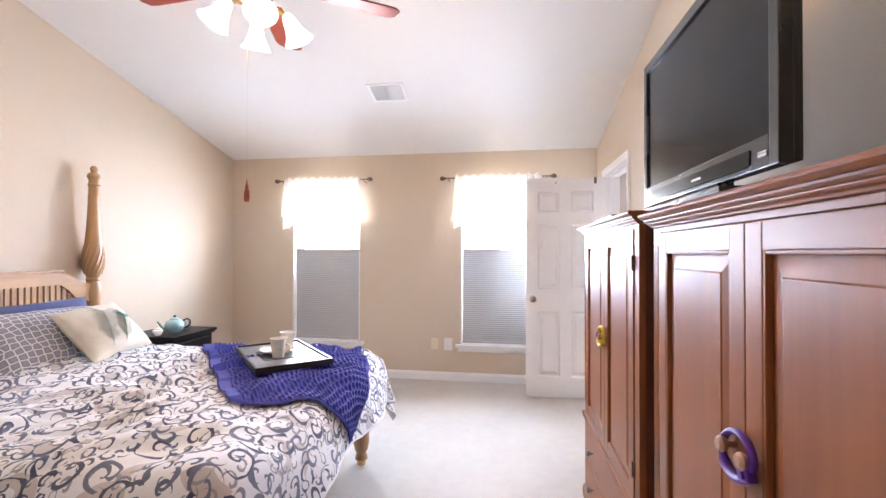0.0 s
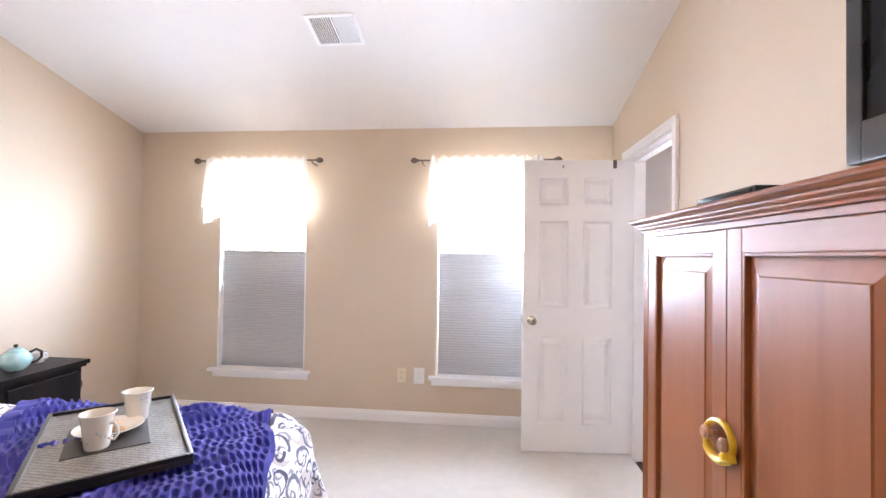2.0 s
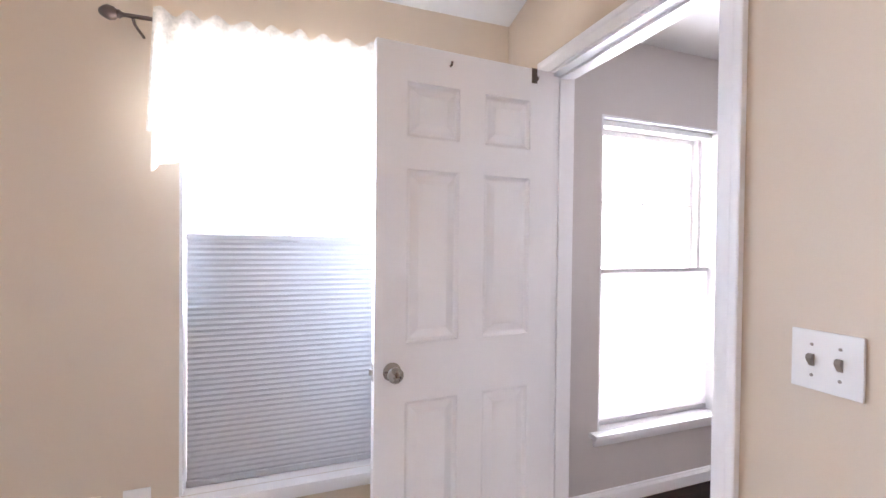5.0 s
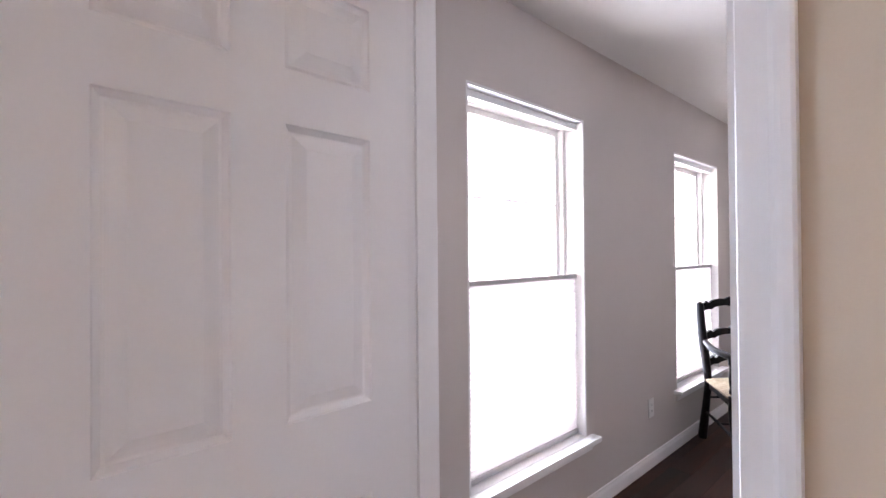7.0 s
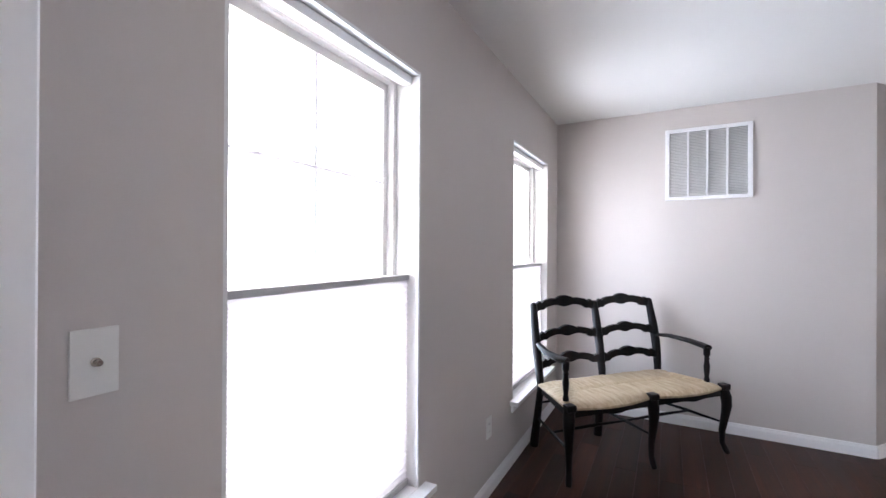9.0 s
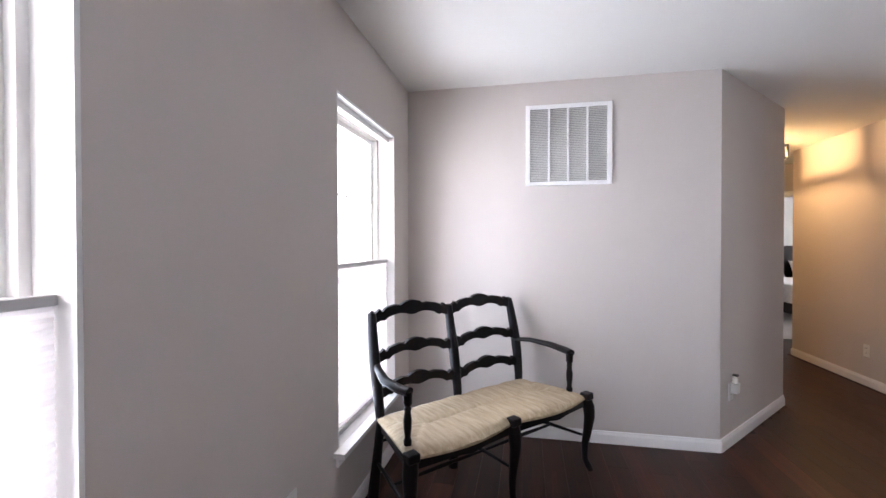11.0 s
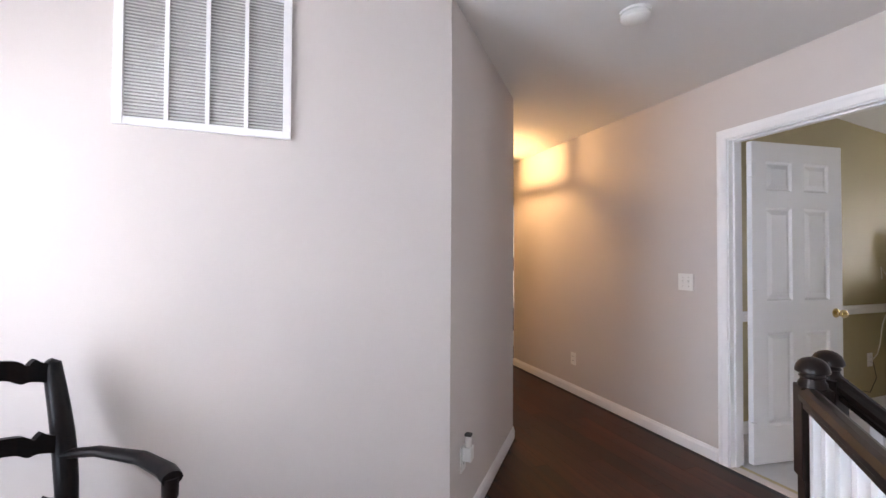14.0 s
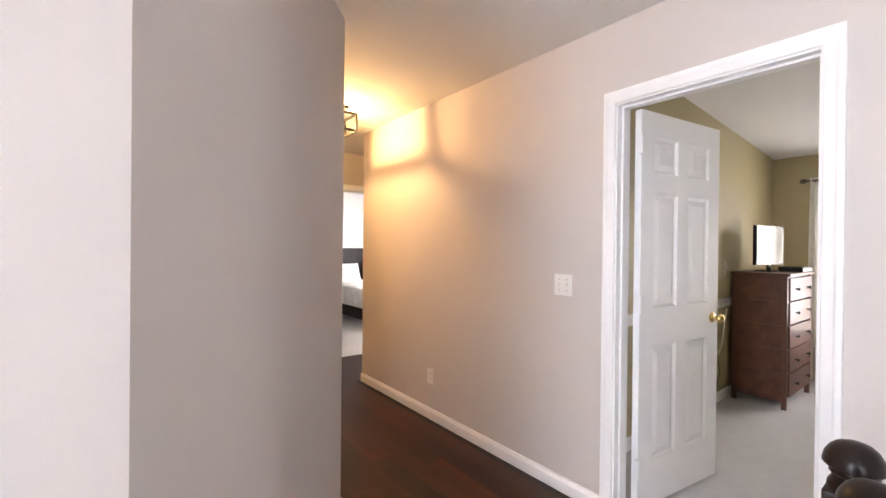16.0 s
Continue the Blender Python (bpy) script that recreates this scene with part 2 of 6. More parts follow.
def wall_pieces(axis, inner, outer, a0, a1, z0, z1, openings):
    """Boxes of a straight wall along an axis, with openings (from, to, bottom, top) cut right through."""
    lo, hi = min(inner, outer), max(inner, outer)
    out = []

    def piece(p, q, r, s):
        if q - p > 1e-4 and s - r > 1e-4:
            out.append((p, lo, r, q, hi, s) if axis == "x" else (lo, p, r, hi, q, s))
    at = a0
    for o0, o1, b, t in sorted(openings):
        piece(at, o0, z0, z1)
        piece(o0, o1, z0, b)
        piece(o0, o1, t, z1)
        at = o1
    piece(at, a1, z0, z1)
    return boxes(*out)


# ---- the large structure ----
LEFT, RIGHT, FRONT, BACK = -2.655, 1.25, 4.50, -1.60
HALL0, HALL_Z, BED_Z = 1.365, 2.46, 2.40
VENT_X, CORN_Y, DIAG_X, DIAG_Y, SOUTH = 4.98, 2.425, 5.975, 1.55, 0.49
SOUTH_IN, R2_X, R2_Y = 0.375, 5.47, -3.30
END_X = 8.75
D1 = (3.434, 4.168)
D2 = (4.36, 5.145)
D3 = (-0.50, 0.30)
DOOR_TOP = 2.06
WINS_BED = ((-1.94, -1.18), (-0.10, 0.66))
WINS_HALL = ((1.80, 2.65), (3.79, 4.655))
W_LO, W_HI, BED_SILL = 0.40, 2.055, 0.425

structure("wall_north_bedroom", wall_pieces("x", FRONT, FRONT + 0.2, LEFT - 0.15, RIGHT + 0.058, -0.2, 2.75, [(a, b, BED_SILL, W_HI) for a, b in WINS_BED]), M_BED_WALL, "tan painted window wall of the bedroom", "wall")
structure("wall_north_hall", wall_pieces("x", FRONT, FRONT + 0.2, RIGHT + 0.058, VENT_X + 0.12, -3.0, 2.75, [(a, b, W_LO, W_HI) for a, b in WINS_HALL]), M_HALL_WALL, "greige painted window wall of the landing", "wall")
structure("wall_west", wall_pieces("y", LEFT, LEFT - 0.15, BACK - 0.15, FRONT, -0.2, 3.6, []), M_BED_WALL, "tan painted wall behind the bed", "wall")
structure("wall_south_bedroom", wall_pieces("x", BACK, BACK - 0.15, LEFT, RIGHT + 0.115, -0.2, 3.6, []), M_BED_WALL, "tan painted back wall of the bedroom", "wall")
structure("wall_partition_bedroom", wall_pieces("y", RIGHT, RIGHT + 0.058, BACK, FRONT, -0.2, 3.6, [(D1[0], D1[1], -0.2, DOOR_TOP)]), M_BED_WALL, "tan painted bedroom side of the partition wall", "wall")
structure("wall_partition_hall", wall_pieces("y", RIGHT + 0.058, HALL0, BACK, FRONT, -3.0, 3.6, [(D1[0], D1[1], -0.2, DOOR_TOP)]), M_HALL_WALL, "greige painted landing side of the partition wall", "wall")
structure("wall_vent", boxes((VENT_X, CORN_Y, -0.2, VENT_X + 0.12, FRONT, 2.6)), M_HALL_WALL, "greige painted wall with the return air grille", "wall")
_d = Vector((DIAG_X - VENT_X, DIAG_Y - CORN_Y)).normalized()
_nrm = Vector((-_d.y, _d.x)) * 0.12
structure("wall_diagonal", prism([(VENT_X, CORN_Y), (DIAG_X, DIAG_Y), (DIAG_X + _nrm.x, DIAG_Y + _nrm.y), (VENT_X + _nrm.x, CORN_Y + _nrm.y)], -0.2, 2.6), M_HALL_WALL, "greige painted diagonal wall by the hallway", "wall")
structure("wall_hallway_north", boxes((DIAG_X, DIAG_Y, -0.2, END_X, DIAG_Y + 0.12, 2.6)), M_HALL_WALL, "greige painted hallway wall", "wall")
structure("wall_hall_south", wall_pieces("x", SOUTH, 0.4325, 1.365, 7.82, -3.0, 2.6, [(D2[0], D2[1], -0.001, DOOR_TOP)]), M_HALL_WALL, "greige painted hallway wall with a white doorway", "wall")
structure("wall_south_room", wall_pieces("x", 0.4325, SOUTH_IN, 1.365, R2_X + 0.12, -0.2, 2.9, [(D2[0], D2[1], -0.001, DOOR_TOP)]), M_OLIVE, "olive painted wall round the second bedroom doorway", "wall")
structure("wall_hall_return", boxes((7.70, -2.2, -0.2, 7.82, 0.4325, 2.6)), M_HALL_WALL, "greige painted wall end in the hallway", "wall")
structure("wall_hall_end", wall_pieces("y", END_X, END_X + 0.12, -2.2, DIAG_Y + 0.12, -0.2, 2.6, [(D3[0], D3[1], -0.001, 2.02)]), M_HALL_WALL, "greige painted wall at the end of the hallway", "wall")
structure("wall_hall_return_south", boxes((7.82, -2.2, -0.2, END_X, -2.08, 2.6)), M_HALL_WALL, "greige painted wall closing the hallway", "wall")
structure("wall_room_east", boxes((R2_X, R2_Y, -0.2, R2_X + 0.12, SOUTH_IN, 2.9)), M_OLIVE, "olive painted wall with a white chair rail", "wall")
structure("wall_room_far", wall_pieces("x", R2_Y, R2_Y - 0.15, 2.0, R2_X + 0.12, -0.2, 2.9, [(4.0, 5.0, 0.5, 2.05)]), M_OLIVE, "olive painted window wall of the second bedroom", "wall")
structure("wall_room_west", boxes((1.88, R2_Y, -0.2, 2.0, SOUTH_IN, 2.9)), M_OLIVE, "olive painted wall of the second bedroom", "wall")
structure("wall_far_room_east", boxes((12.0, -3.0, -0.2, 12.12, 2.0, 2.6)), M_PALE, "pale grey wall behind the far bed", "wall")
structure("wall_far_room_north", boxes((END_X + 0.12, 1.67, -0.2, 12.0, 1.79, 2.6)), M_PALE, "pale grey wall of the far bedroom", "wall")
# opening cut for an unseen window that lights the far bedroom
structure("wall_far_room_south", wall_pieces("x", -2.9, -3.02, END_X + 0.12, 12.0, -0.2, 2.6, [(9.5, 10.9, 0.7, 2.1)]), M_PALE, "pale grey far bedroom wall with an unseen added window", "wall")

RIDGE = 1.15
_zr = BED_Z + 0.25 * (FRONT - RIDGE)
_zb = _zr - 0.25 * (RIDGE - BACK)
structure("ceiling_bedroom", prism([(FRONT, BED_Z), (RIDGE, _zr), (BACK, _zb), (BACK, _zb + 0.1), (RIDGE, _zr + 0.1), (FRONT, BED_Z + 0.1)], LEFT, RIGHT, "x"), M_CEIL, "white vaulted bedroom ceiling", "ceiling")
structure("ceiling_hall", boxes((HALL0, SOUTH, HALL_Z, END_X, FRONT, HALL_Z + 0.1), (7.82, -2.08, HALL_Z, END_X, SOUTH, HALL_Z + 0.1)), M_CEIL, "white flat landing ceiling", "ceiling")
structure("ceiling_second_bedroom", prism([(R2_Y, 2.34), (SOUTH_IN, 2.64), (SOUTH_IN, 2.74), (R2_Y, 2.44)], 2.0, R2_X, "x"), M_CEIL, "white sloping ceiling of the second bedroom", "ceiling")
structure("ceiling_far_room", boxes((END_X + 0.12, -2.9, 2.46, 12.0, 1.67, 2.56)), M_CEIL, "white ceiling of the far bedroom", "ceiling")

structure("floor_bedroom", boxes((LEFT, BACK, -0.1, RIGHT + 0.02, FRONT, 0.05)), M_CARPET, "cream cut-pile carpet of the bedroom", "carpet")
structure("floor_second_bedroom", boxes((2.0, R2_Y, -0.1, R2_X, 0.40, 0.0)), M_CARPET_GREY, "pale grey carpet of the second bedroom", "carpet")
structure("floor_far_room", boxes((END_X + 0.02, -2.9, -0.1, 12.0, 1.67, 0.0)), M_CARPET_GREY, "pale carpet of the far bedroom", "carpet")
WELL_X = 4.15
_hall_outline = [(RIGHT + 0.02, D1[0]), (HALL0, D1[0]), (HALL0, 2.2), (3.48, 2.2), (WELL_X, 1.53), (WELL_X, SOUTH), (7.82, SOUTH), (7.82, -2.08), (END_X + 0.02, -2.08), (END_X + 0.02, DIAG_Y), (DIAG_X, DIAG_Y), (VENT_X, CORN_Y), (VENT_X, FRONT), (HALL0, FRONT), (HALL0, D1[1]), (RIGHT + 0.02, D1[1])]
floor_hall = structure("floor_hall", prism(_hall_outline, -0.25, -0.008), M_DARK, "dark brown laminate plank floor of the landing", "floor")

# ---- trim, windows and doors ----
structure("backdrop", boxes((-45, 14, -16, 60, 14.2, 26)), glow("overcast daylight", (0.92, 0.96, 1.0), 21.0), "plain bright daylight beyond the windows", "backdrop")
structure("backdrop", boxes((-45, -14.2, -16, 60, -14, 26)), glow("overcast daylight south", (0.92, 0.96, 1.0), 6.0), "plain bright daylight beyond the far windows", "backdrop")


def base_run(p, q, side, lift=0.0):
    """A baseboard with a moulded top along p to q; side: 1 when the room is to the left of the way."""
    d = (Vector(q) - Vector(p))
    ln = d.length
    d.normalize()
    nx, ny = -d.y * side, d.x * side
    prof = [(0, 0), (0.014, 0), (0.014, 0.058), (0.011, 0.066), (0.008, 0.072), (0.007, 0.08), (0, 0.083)]
    bm = bmesh.new()
    ends = []
    for s in (0, ln):
        ends.append([bm.verts.new((p[0] + d.x * s + nx * a, p[1] + d.y * s + ny * a, (lift + b) if b else 0.0)) for a, b in prof])
    k = len(prof)
    for i in range(k):
        bm.faces.new((ends[0][i], ends[0][(i + 1) % k], ends[1][(i + 1) % k], ends[1][i]))
    for e in ends:
        bm.faces.new(e)
    bmesh.ops.recalc_face_normals(bm, faces=bm.faces)
    return structure("baseboard", bm, M_TRIM, "white painted baseboard with a moulded top edge", "baseboard")


base_run((LEFT, FRONT), (RIGHT, FRONT), -1, 0.052)
base_run((LEFT, BACK), (LEFT, FRONT - 0.014), -1, 0.052)
base_run((RIGHT, BACK), (RIGHT, 3.40), 1, 0.052)
base_run((RIGHT, 4.225), (RIGHT, FRONT - 0.014), 1, 0.052)
base_run((HALL0, FRONT), (VENT_X, FRONT), -1)
base_run((HALL0, 2.2), (HALL0, 3.40), -1)
base_run((HALL0, 4.225), (HALL0, FRONT - 0.014), -1)
base_run((VENT_X, CORN_Y), (VENT_X, FRONT - 0.014), 1)
base_run((VENT_X, CORN_Y), (DIAG_X, DIAG_Y), -1)
base_run((DIAG_X, DIAG_Y), (END_X, DIAG_Y), -1)
base_run((D2[1] + 0.063, SOUTH), (7.82, SOUTH), 1)
base_run((7.82, -2.08), (7.82, SOUTH), -1)
base_run((END_X, 0.365), (END_X, DIAG_Y), 1)
base_run((END_X, -2.08), (END_X, -0.565), 1)
base_run((R2_X, R2_Y), (R2_X, SOUTH_IN), 1)
base_run((2.0, R2_Y), (R2_X - 0.014, R2_Y), 1)


def casing(axis, inner, side, a0, a1, top, sill=0.0):
    """Moulded white casing round a doorway; side: the way in which it stands proud."""
    w = 0.055
    prof = [(-0.004, 0.0), (-0.004, 0.008), (-0.002, 0.0105), (0.004, 0.0115), (0.020, 0.013), (0.030, 0.0145), (0.036, 0.0175), (0.042, 0.0185), (0.051, 0.0185), (w, 0.0165), (w, 0.0)]
    bm = bmesh.new()
    put = lambda a, d, z: bm.verts.new((a, inner + side * d, z) if axis == "x" else (inner + side * d, a, z))
    rings = [[put(a, d, z) for a, d, z in ((a0 - o, t, sill), (a0 - o, t, top + o), (a1 + o, t, top + o), (a1 + o, t, sill))] for o, t in prof]
    for p, q in zip(rings, rings[1:] + rings[:1]):
        for i in range(3):
            bm.faces.new((p[i], p[i + 1], q[i + 1], q[i]))
    bm.faces.new([r[0] for r in rings])
    bm.faces.new([r[3] for r in rings])
    bmesh.ops.recalc_face_normals(bm, faces=bm.faces)
    return structure("trim", bm, M_TRIM, "white moulded door casing", "door casing")


def jamb(axis, lo, hi, a0, a1, top):
    t = 0.013
    parts = [(a0, a0 + t, 0.0, top), (a1 - t, a1, 0.0, top), (a0 + t, a1 - t, top - t, top)]
    mid = (lo + hi) / 2
    stops = [(a0 + t, a0 + t + 0.01, 0.0, top - t), (a1 - t - 0.01, a1 - t, 0.0, top - t), (a0 + t + 0.01, a1 - t - 0.01, top - t - 0.01, top - t)]
    out = [((p, lo, r, q, hi, s) if axis == "x" else (lo, p, r, hi, q, s)) for p, q, r, s in parts]
    out += [((p, mid - 0.015, r, q, mid + 0.02, s) if axis == "x" else (mid - 0.015, p, r, mid + 0.02, q, s)) for p, q, r, s in stops]
    return structure("trim", boxes(*out), M_TRIM, "white door jamb with its stop", "door jamb")


casing("y", RIGHT, -1, D1[0], D1[1], DOOR_TOP)
casing("y", HALL0, 1, D1[0], D1[1], DOOR_TOP)
jamb("y", RIGHT - 0.001, HALL0 + 0.001, D1[0], D1[1], DOOR_TOP)
casing("x", SOUTH, 1, D2[0], D2[1], DOOR_TOP)
casing("x", SOUTH_IN, -1, D2[0], D2[1], DOOR_TOP)
jamb("x", SOUTH_IN - 0.001, SOUTH + 0.001, D2[0], D2[1], DOOR_TOP)
casing("y", END_X, -1, D3[0], D3[1], 2.02)
jamb("y", END_X - 0.001, END_X + 0.121, D3[0], D3[1], 2.02)
structure("trim", boxes((R2_X - 0.022, R2_Y, 0.83, R2_X, SOUTH_IN, 0.905), (R2_X - 0.032, R2_Y, 0.87, R2_X - 0.022, SOUTH_IN, 0.885), bevel=0.003, seg=1), M_TRIM, "white moulded chair rail on the olive wall", "chair rail")


def window(name, x0, x1, z0, z1, y, shade_top, shade_mat, group, side=1, grille=True):
    """A double-hung window in a wall whose inner face is at y; side: outward way along y."""
    at = thing(name, "white vinyl double-hung window with a pleated shade drawn half up", "window", kind="structure")
    f = lambda a, b: sorted((y + side * a, y + side * b))

    def bar(p, q, r, s, a, b):
        lo, hi = f(a, b)
        return (p, lo, r, q, hi, s)
    part("window_frame", boxes(bar(x0, x0 + 0.012, z0 + 0.002, z1, 0.001, 0.2), bar(x1 - 0.012, x1, z0 + 0.002, z1, 0.001, 0.2), bar(x0 + 0.012, x1 - 0.012, z1 - 0.012, z1, 0.001, 0.2),
                               bar(x0 + 0.012, x0 + 0.035, z0 + 0.002, z1 - 0.012, 0.11, 0.17), bar(x1 - 0.035, x1 - 0.012, z0 + 0.002, z1 - 0.012, 0.11, 0.17),
                               bar(x0 + 0.035, x1 - 0.035, z1 - 0.035, z1 - 0.012, 0.11, 0.17), bar(x0 + 0.035, x1 - 0.035, z0 + 0.002, z0 + 0.04, 0.11, 0.17)), M_VINYL, at)
    mid = (z0 + z1) / 2
    for r, s, a in ((z0 + 0.04, mid + 0.015, 0.115), (mid - 0.015, z1 - 0.035, 0.14)):
        xa, xb = x0 + 0.035, x1 - 0.035
        sash = part("sash", boxes(bar(xa, xa + 0.026, r, s, a, a + 0.024), bar(xb - 0.026, xb, r, s, a, a + 0.024), bar(xa + 0.026, xb - 0.026, r, r + 0.03, a, a + 0.024), bar(xa + 0.026, xb - 0.026, s - 0.03, s, a, a + 0.024)), M_VINYL, at)
        pane = part("pane", boxes(bar(xa + 0.022, xb - 0.022, r + 0.026, s - 0.026, a + 0.010, a + 0.014)), M_GLASS, sash)
        pane.visible_shadow = False
        if grille:
            xm, zm = (xa + xb) / 2, (r + s) / 2
            part("muntin", boxes(bar(xm - 0.006, xm + 0.006, r + 0.03, s - 0.03, a + 0.003, a + 0.009), bar(xa + 0.026, xm - 0.006, zm - 0.006, zm + 0.006, a + 0.003, a + 0.009), bar(xm + 0.006, xb - 0.026, zm - 0.006, zm + 0.006, a + 0.003, a + 0.009)), M_GRILLE_GLARE, sash)
    lo, hi = f(-0.055, 0.11)
    part("window_sill", boxes((x0 - 0.05, lo, z0 - 0.024, x1 + 0.05, y if side > 0 else hi, z0), (x0 + 0.001, y, z0 - 0.024 + 0.025, x1 - 0.001, hi, z0 + 0.002) if side > 0 else (x0 + 0.001, lo, z0 + 0.001, x1 - 0.001, y, z0 + 0.002), bevel=0.004, seg=2), M_TRIM, at, "white painted window stool")
    lo, hi = f(-0.014, 0.0)
    part("apron", boxes((x0 - 0.03, lo, z0 - 0.075, x1 + 0.03, hi, z0 - 0.024), bevel=0.003, seg=1), M_TRIM, at)
    if shade_top:
        xa, xb, yc = x0 + 0.016, x1 - 0.016, y + side * 0.055
        bm = bmesh.new()
        k = int((shade_top - 0.03 - (z0 + 0.03)) / 0.0105)
        for sgn in (1, -1):
            rows = []
            for i in range(k + 1):
                z = z0 + 0.03 + (shade_top - 0.03 - (z0 + 0.03)) * i / k
                d = sgn * (0.006 if i % 2 else 0.0022)
                rows.append([bm.verts.new((xx, yc + d, z)) for xx in (xa, xb)])
            for p, q in zip(rows, rows[1:]):
                bm.faces.new((p[0], p[1], q[1], q[0]))
        part("shade", bm, shade_mat, at, "pleated cellular shade drawn half up")
        part("shade_rail", boxes((xa - 0.002, yc - 0.012, shade_top - 0.03, xb + 0.002, yc + 0.012, shade_top - 0.008), (xa - 0.002, yc - 0.012, z0 + 0.006, xb + 0.002, yc + 0.012, z0 + 0.03), bevel=0.004, seg=2), M_RAIL, at)
        part("head_rail", boxes((xa - 0.002, yc - 0.02, z1 - 0.045, xb + 0.002, yc + 0.025, z1 - 0.013), bevel=0.004, seg=2), M_VINYL, at)
        for xx in (xa + 0.12, xb - 0.12):
            part("cord", tube([(xx, yc, shade_top - 0.01), (xx, yc, z1 - 0.04)], 0.0009, 5), M_VINYL, at)
    return at


M_RAIL = plain("grey shade rail", (0.45, 0.45, 0.46), 0.4, vary=0.02)
for i, (a, b) in enumerate(WINS_BED):
    window(f"window_{i + 1}", a, b, BED_SILL, W_HI, FRONT, 1.41, M_SHADE_GREY, "bedroom windows")
for i, (a, b) in enumerate(WINS_HALL):
    window(f"window_{i + 3}", a, b, W_LO, W_HI, FRONT, 1.255, M_SHADE_WHITE, "landing windows")
window("window_5", 4.0, 5.0, 0.5, 2.05, R2_Y, 0, None, "", -1)
# out of view; added only to let light into the far bedroom
window("window_6", 9.5, 10.9, 0.7, 2.1, -2.9, 0, None, "", -1)


def rod(x0, x1, y, z, label, finial_r=0.02):
    at = thing("curtain_rod", label, "curtain rod")
    part("rod", tube([(x0 + 0.04, y, z), (x1 - 0.04, y, z)], 0.007, 10), M_BRONZE, at, "", True)
    for xx, s in ((x0, 1), (x1, -1)):
        prof = [(0.0, 0), (0.010, 0.004), (0.018, 0.014), (0.024, 0.028), (0.020, 0.044), (0.012, 0.052), (0.014, 0.058), (0.009, 0.064), (0.007, 0.07)]
        part("finial", turned(prof, 12), M_BRONZE, at, "bronze bud-shaped finial", True, pose(xx - s * 0.02, y, z, 0, 90 * s, 0))
    for xx in (x0 + 0.075, x1 - 0.075):
        part("bracket", tube([(xx, FRONT - 0.002, z - 0.02), (xx, y + 0.02, z - 0.02), (xx, y, z - 0.008)], 0.005, 8), M_BRONZE, at)
    return at


def valance(x0, x1, y, z0, z1, seed):
    rnd = random.Random(seed)
    at = thing("valance", "gathered sheer white window valance hanging from a rod", "valance", group="window valances")
    nx, nz = 150, 26
    ph = [rnd.uniform(0, 6.28) for _ in range(6)]
    for layer in range(2):
        bm = bmesh.new()
        rows = []
        for j in range(nz + 1):
            v = j / nz
            row = []
            for i in range(nx + 1):
                u = i / nx
                drop = (z1 - z0) * (0.86 + 0.07 * math.sin(u * 9 + ph[0]) + 0.14 * (abs(u - 0.5) * 2) ** 4)
                spread = 1 + 0.05 * v * (1 if layer else 0.6)
                x = (x0 + x1) / 2 + (u - 0.5) * (x1 - x0) * spread
                amp = 0.006 + 0.018 * v
                fold = amp * (math.sin(u * 88 + ph[1] + 1.5 * math.sin(u * 13 + ph[2])) + 0.5 * math.sin(u * 37 + ph[3]))
                top = 0.012 * math.sin(u * 61 + ph[4]) * (1 - v) + 0.012 * (1 - v)
                row.append(bm.verts.new((x, y - 0.012 - 0.02 * layer + fold, z1 + top + 0.01 - drop * v * (1 - 0.25 * layer))))
            rows.append(row)
        for p, q in zip(rows, rows[1:]):
            for i in range(nx):
                bm.faces.new((p[i], p[i + 1], q[i + 1], q[i]))
        part("cloth" if layer == 0 else "ruffle", bm, M_SHEER, at, "", True)
    return at


rod(-2.075, -1.025, 4.385, 2.125, "thin bronze curtain rod with bud finials over a bedroom window")
rod(-0.285, 0.83, 4.385, 2.115, "thin bronze curtain rod with bud finials over a bedroom window")
valance(-1.965, -1.135, 4.385, 1.63, 2.125, 3)
valance(-0.145, 0.71, 4.385, 1.63, 2.115, 8)


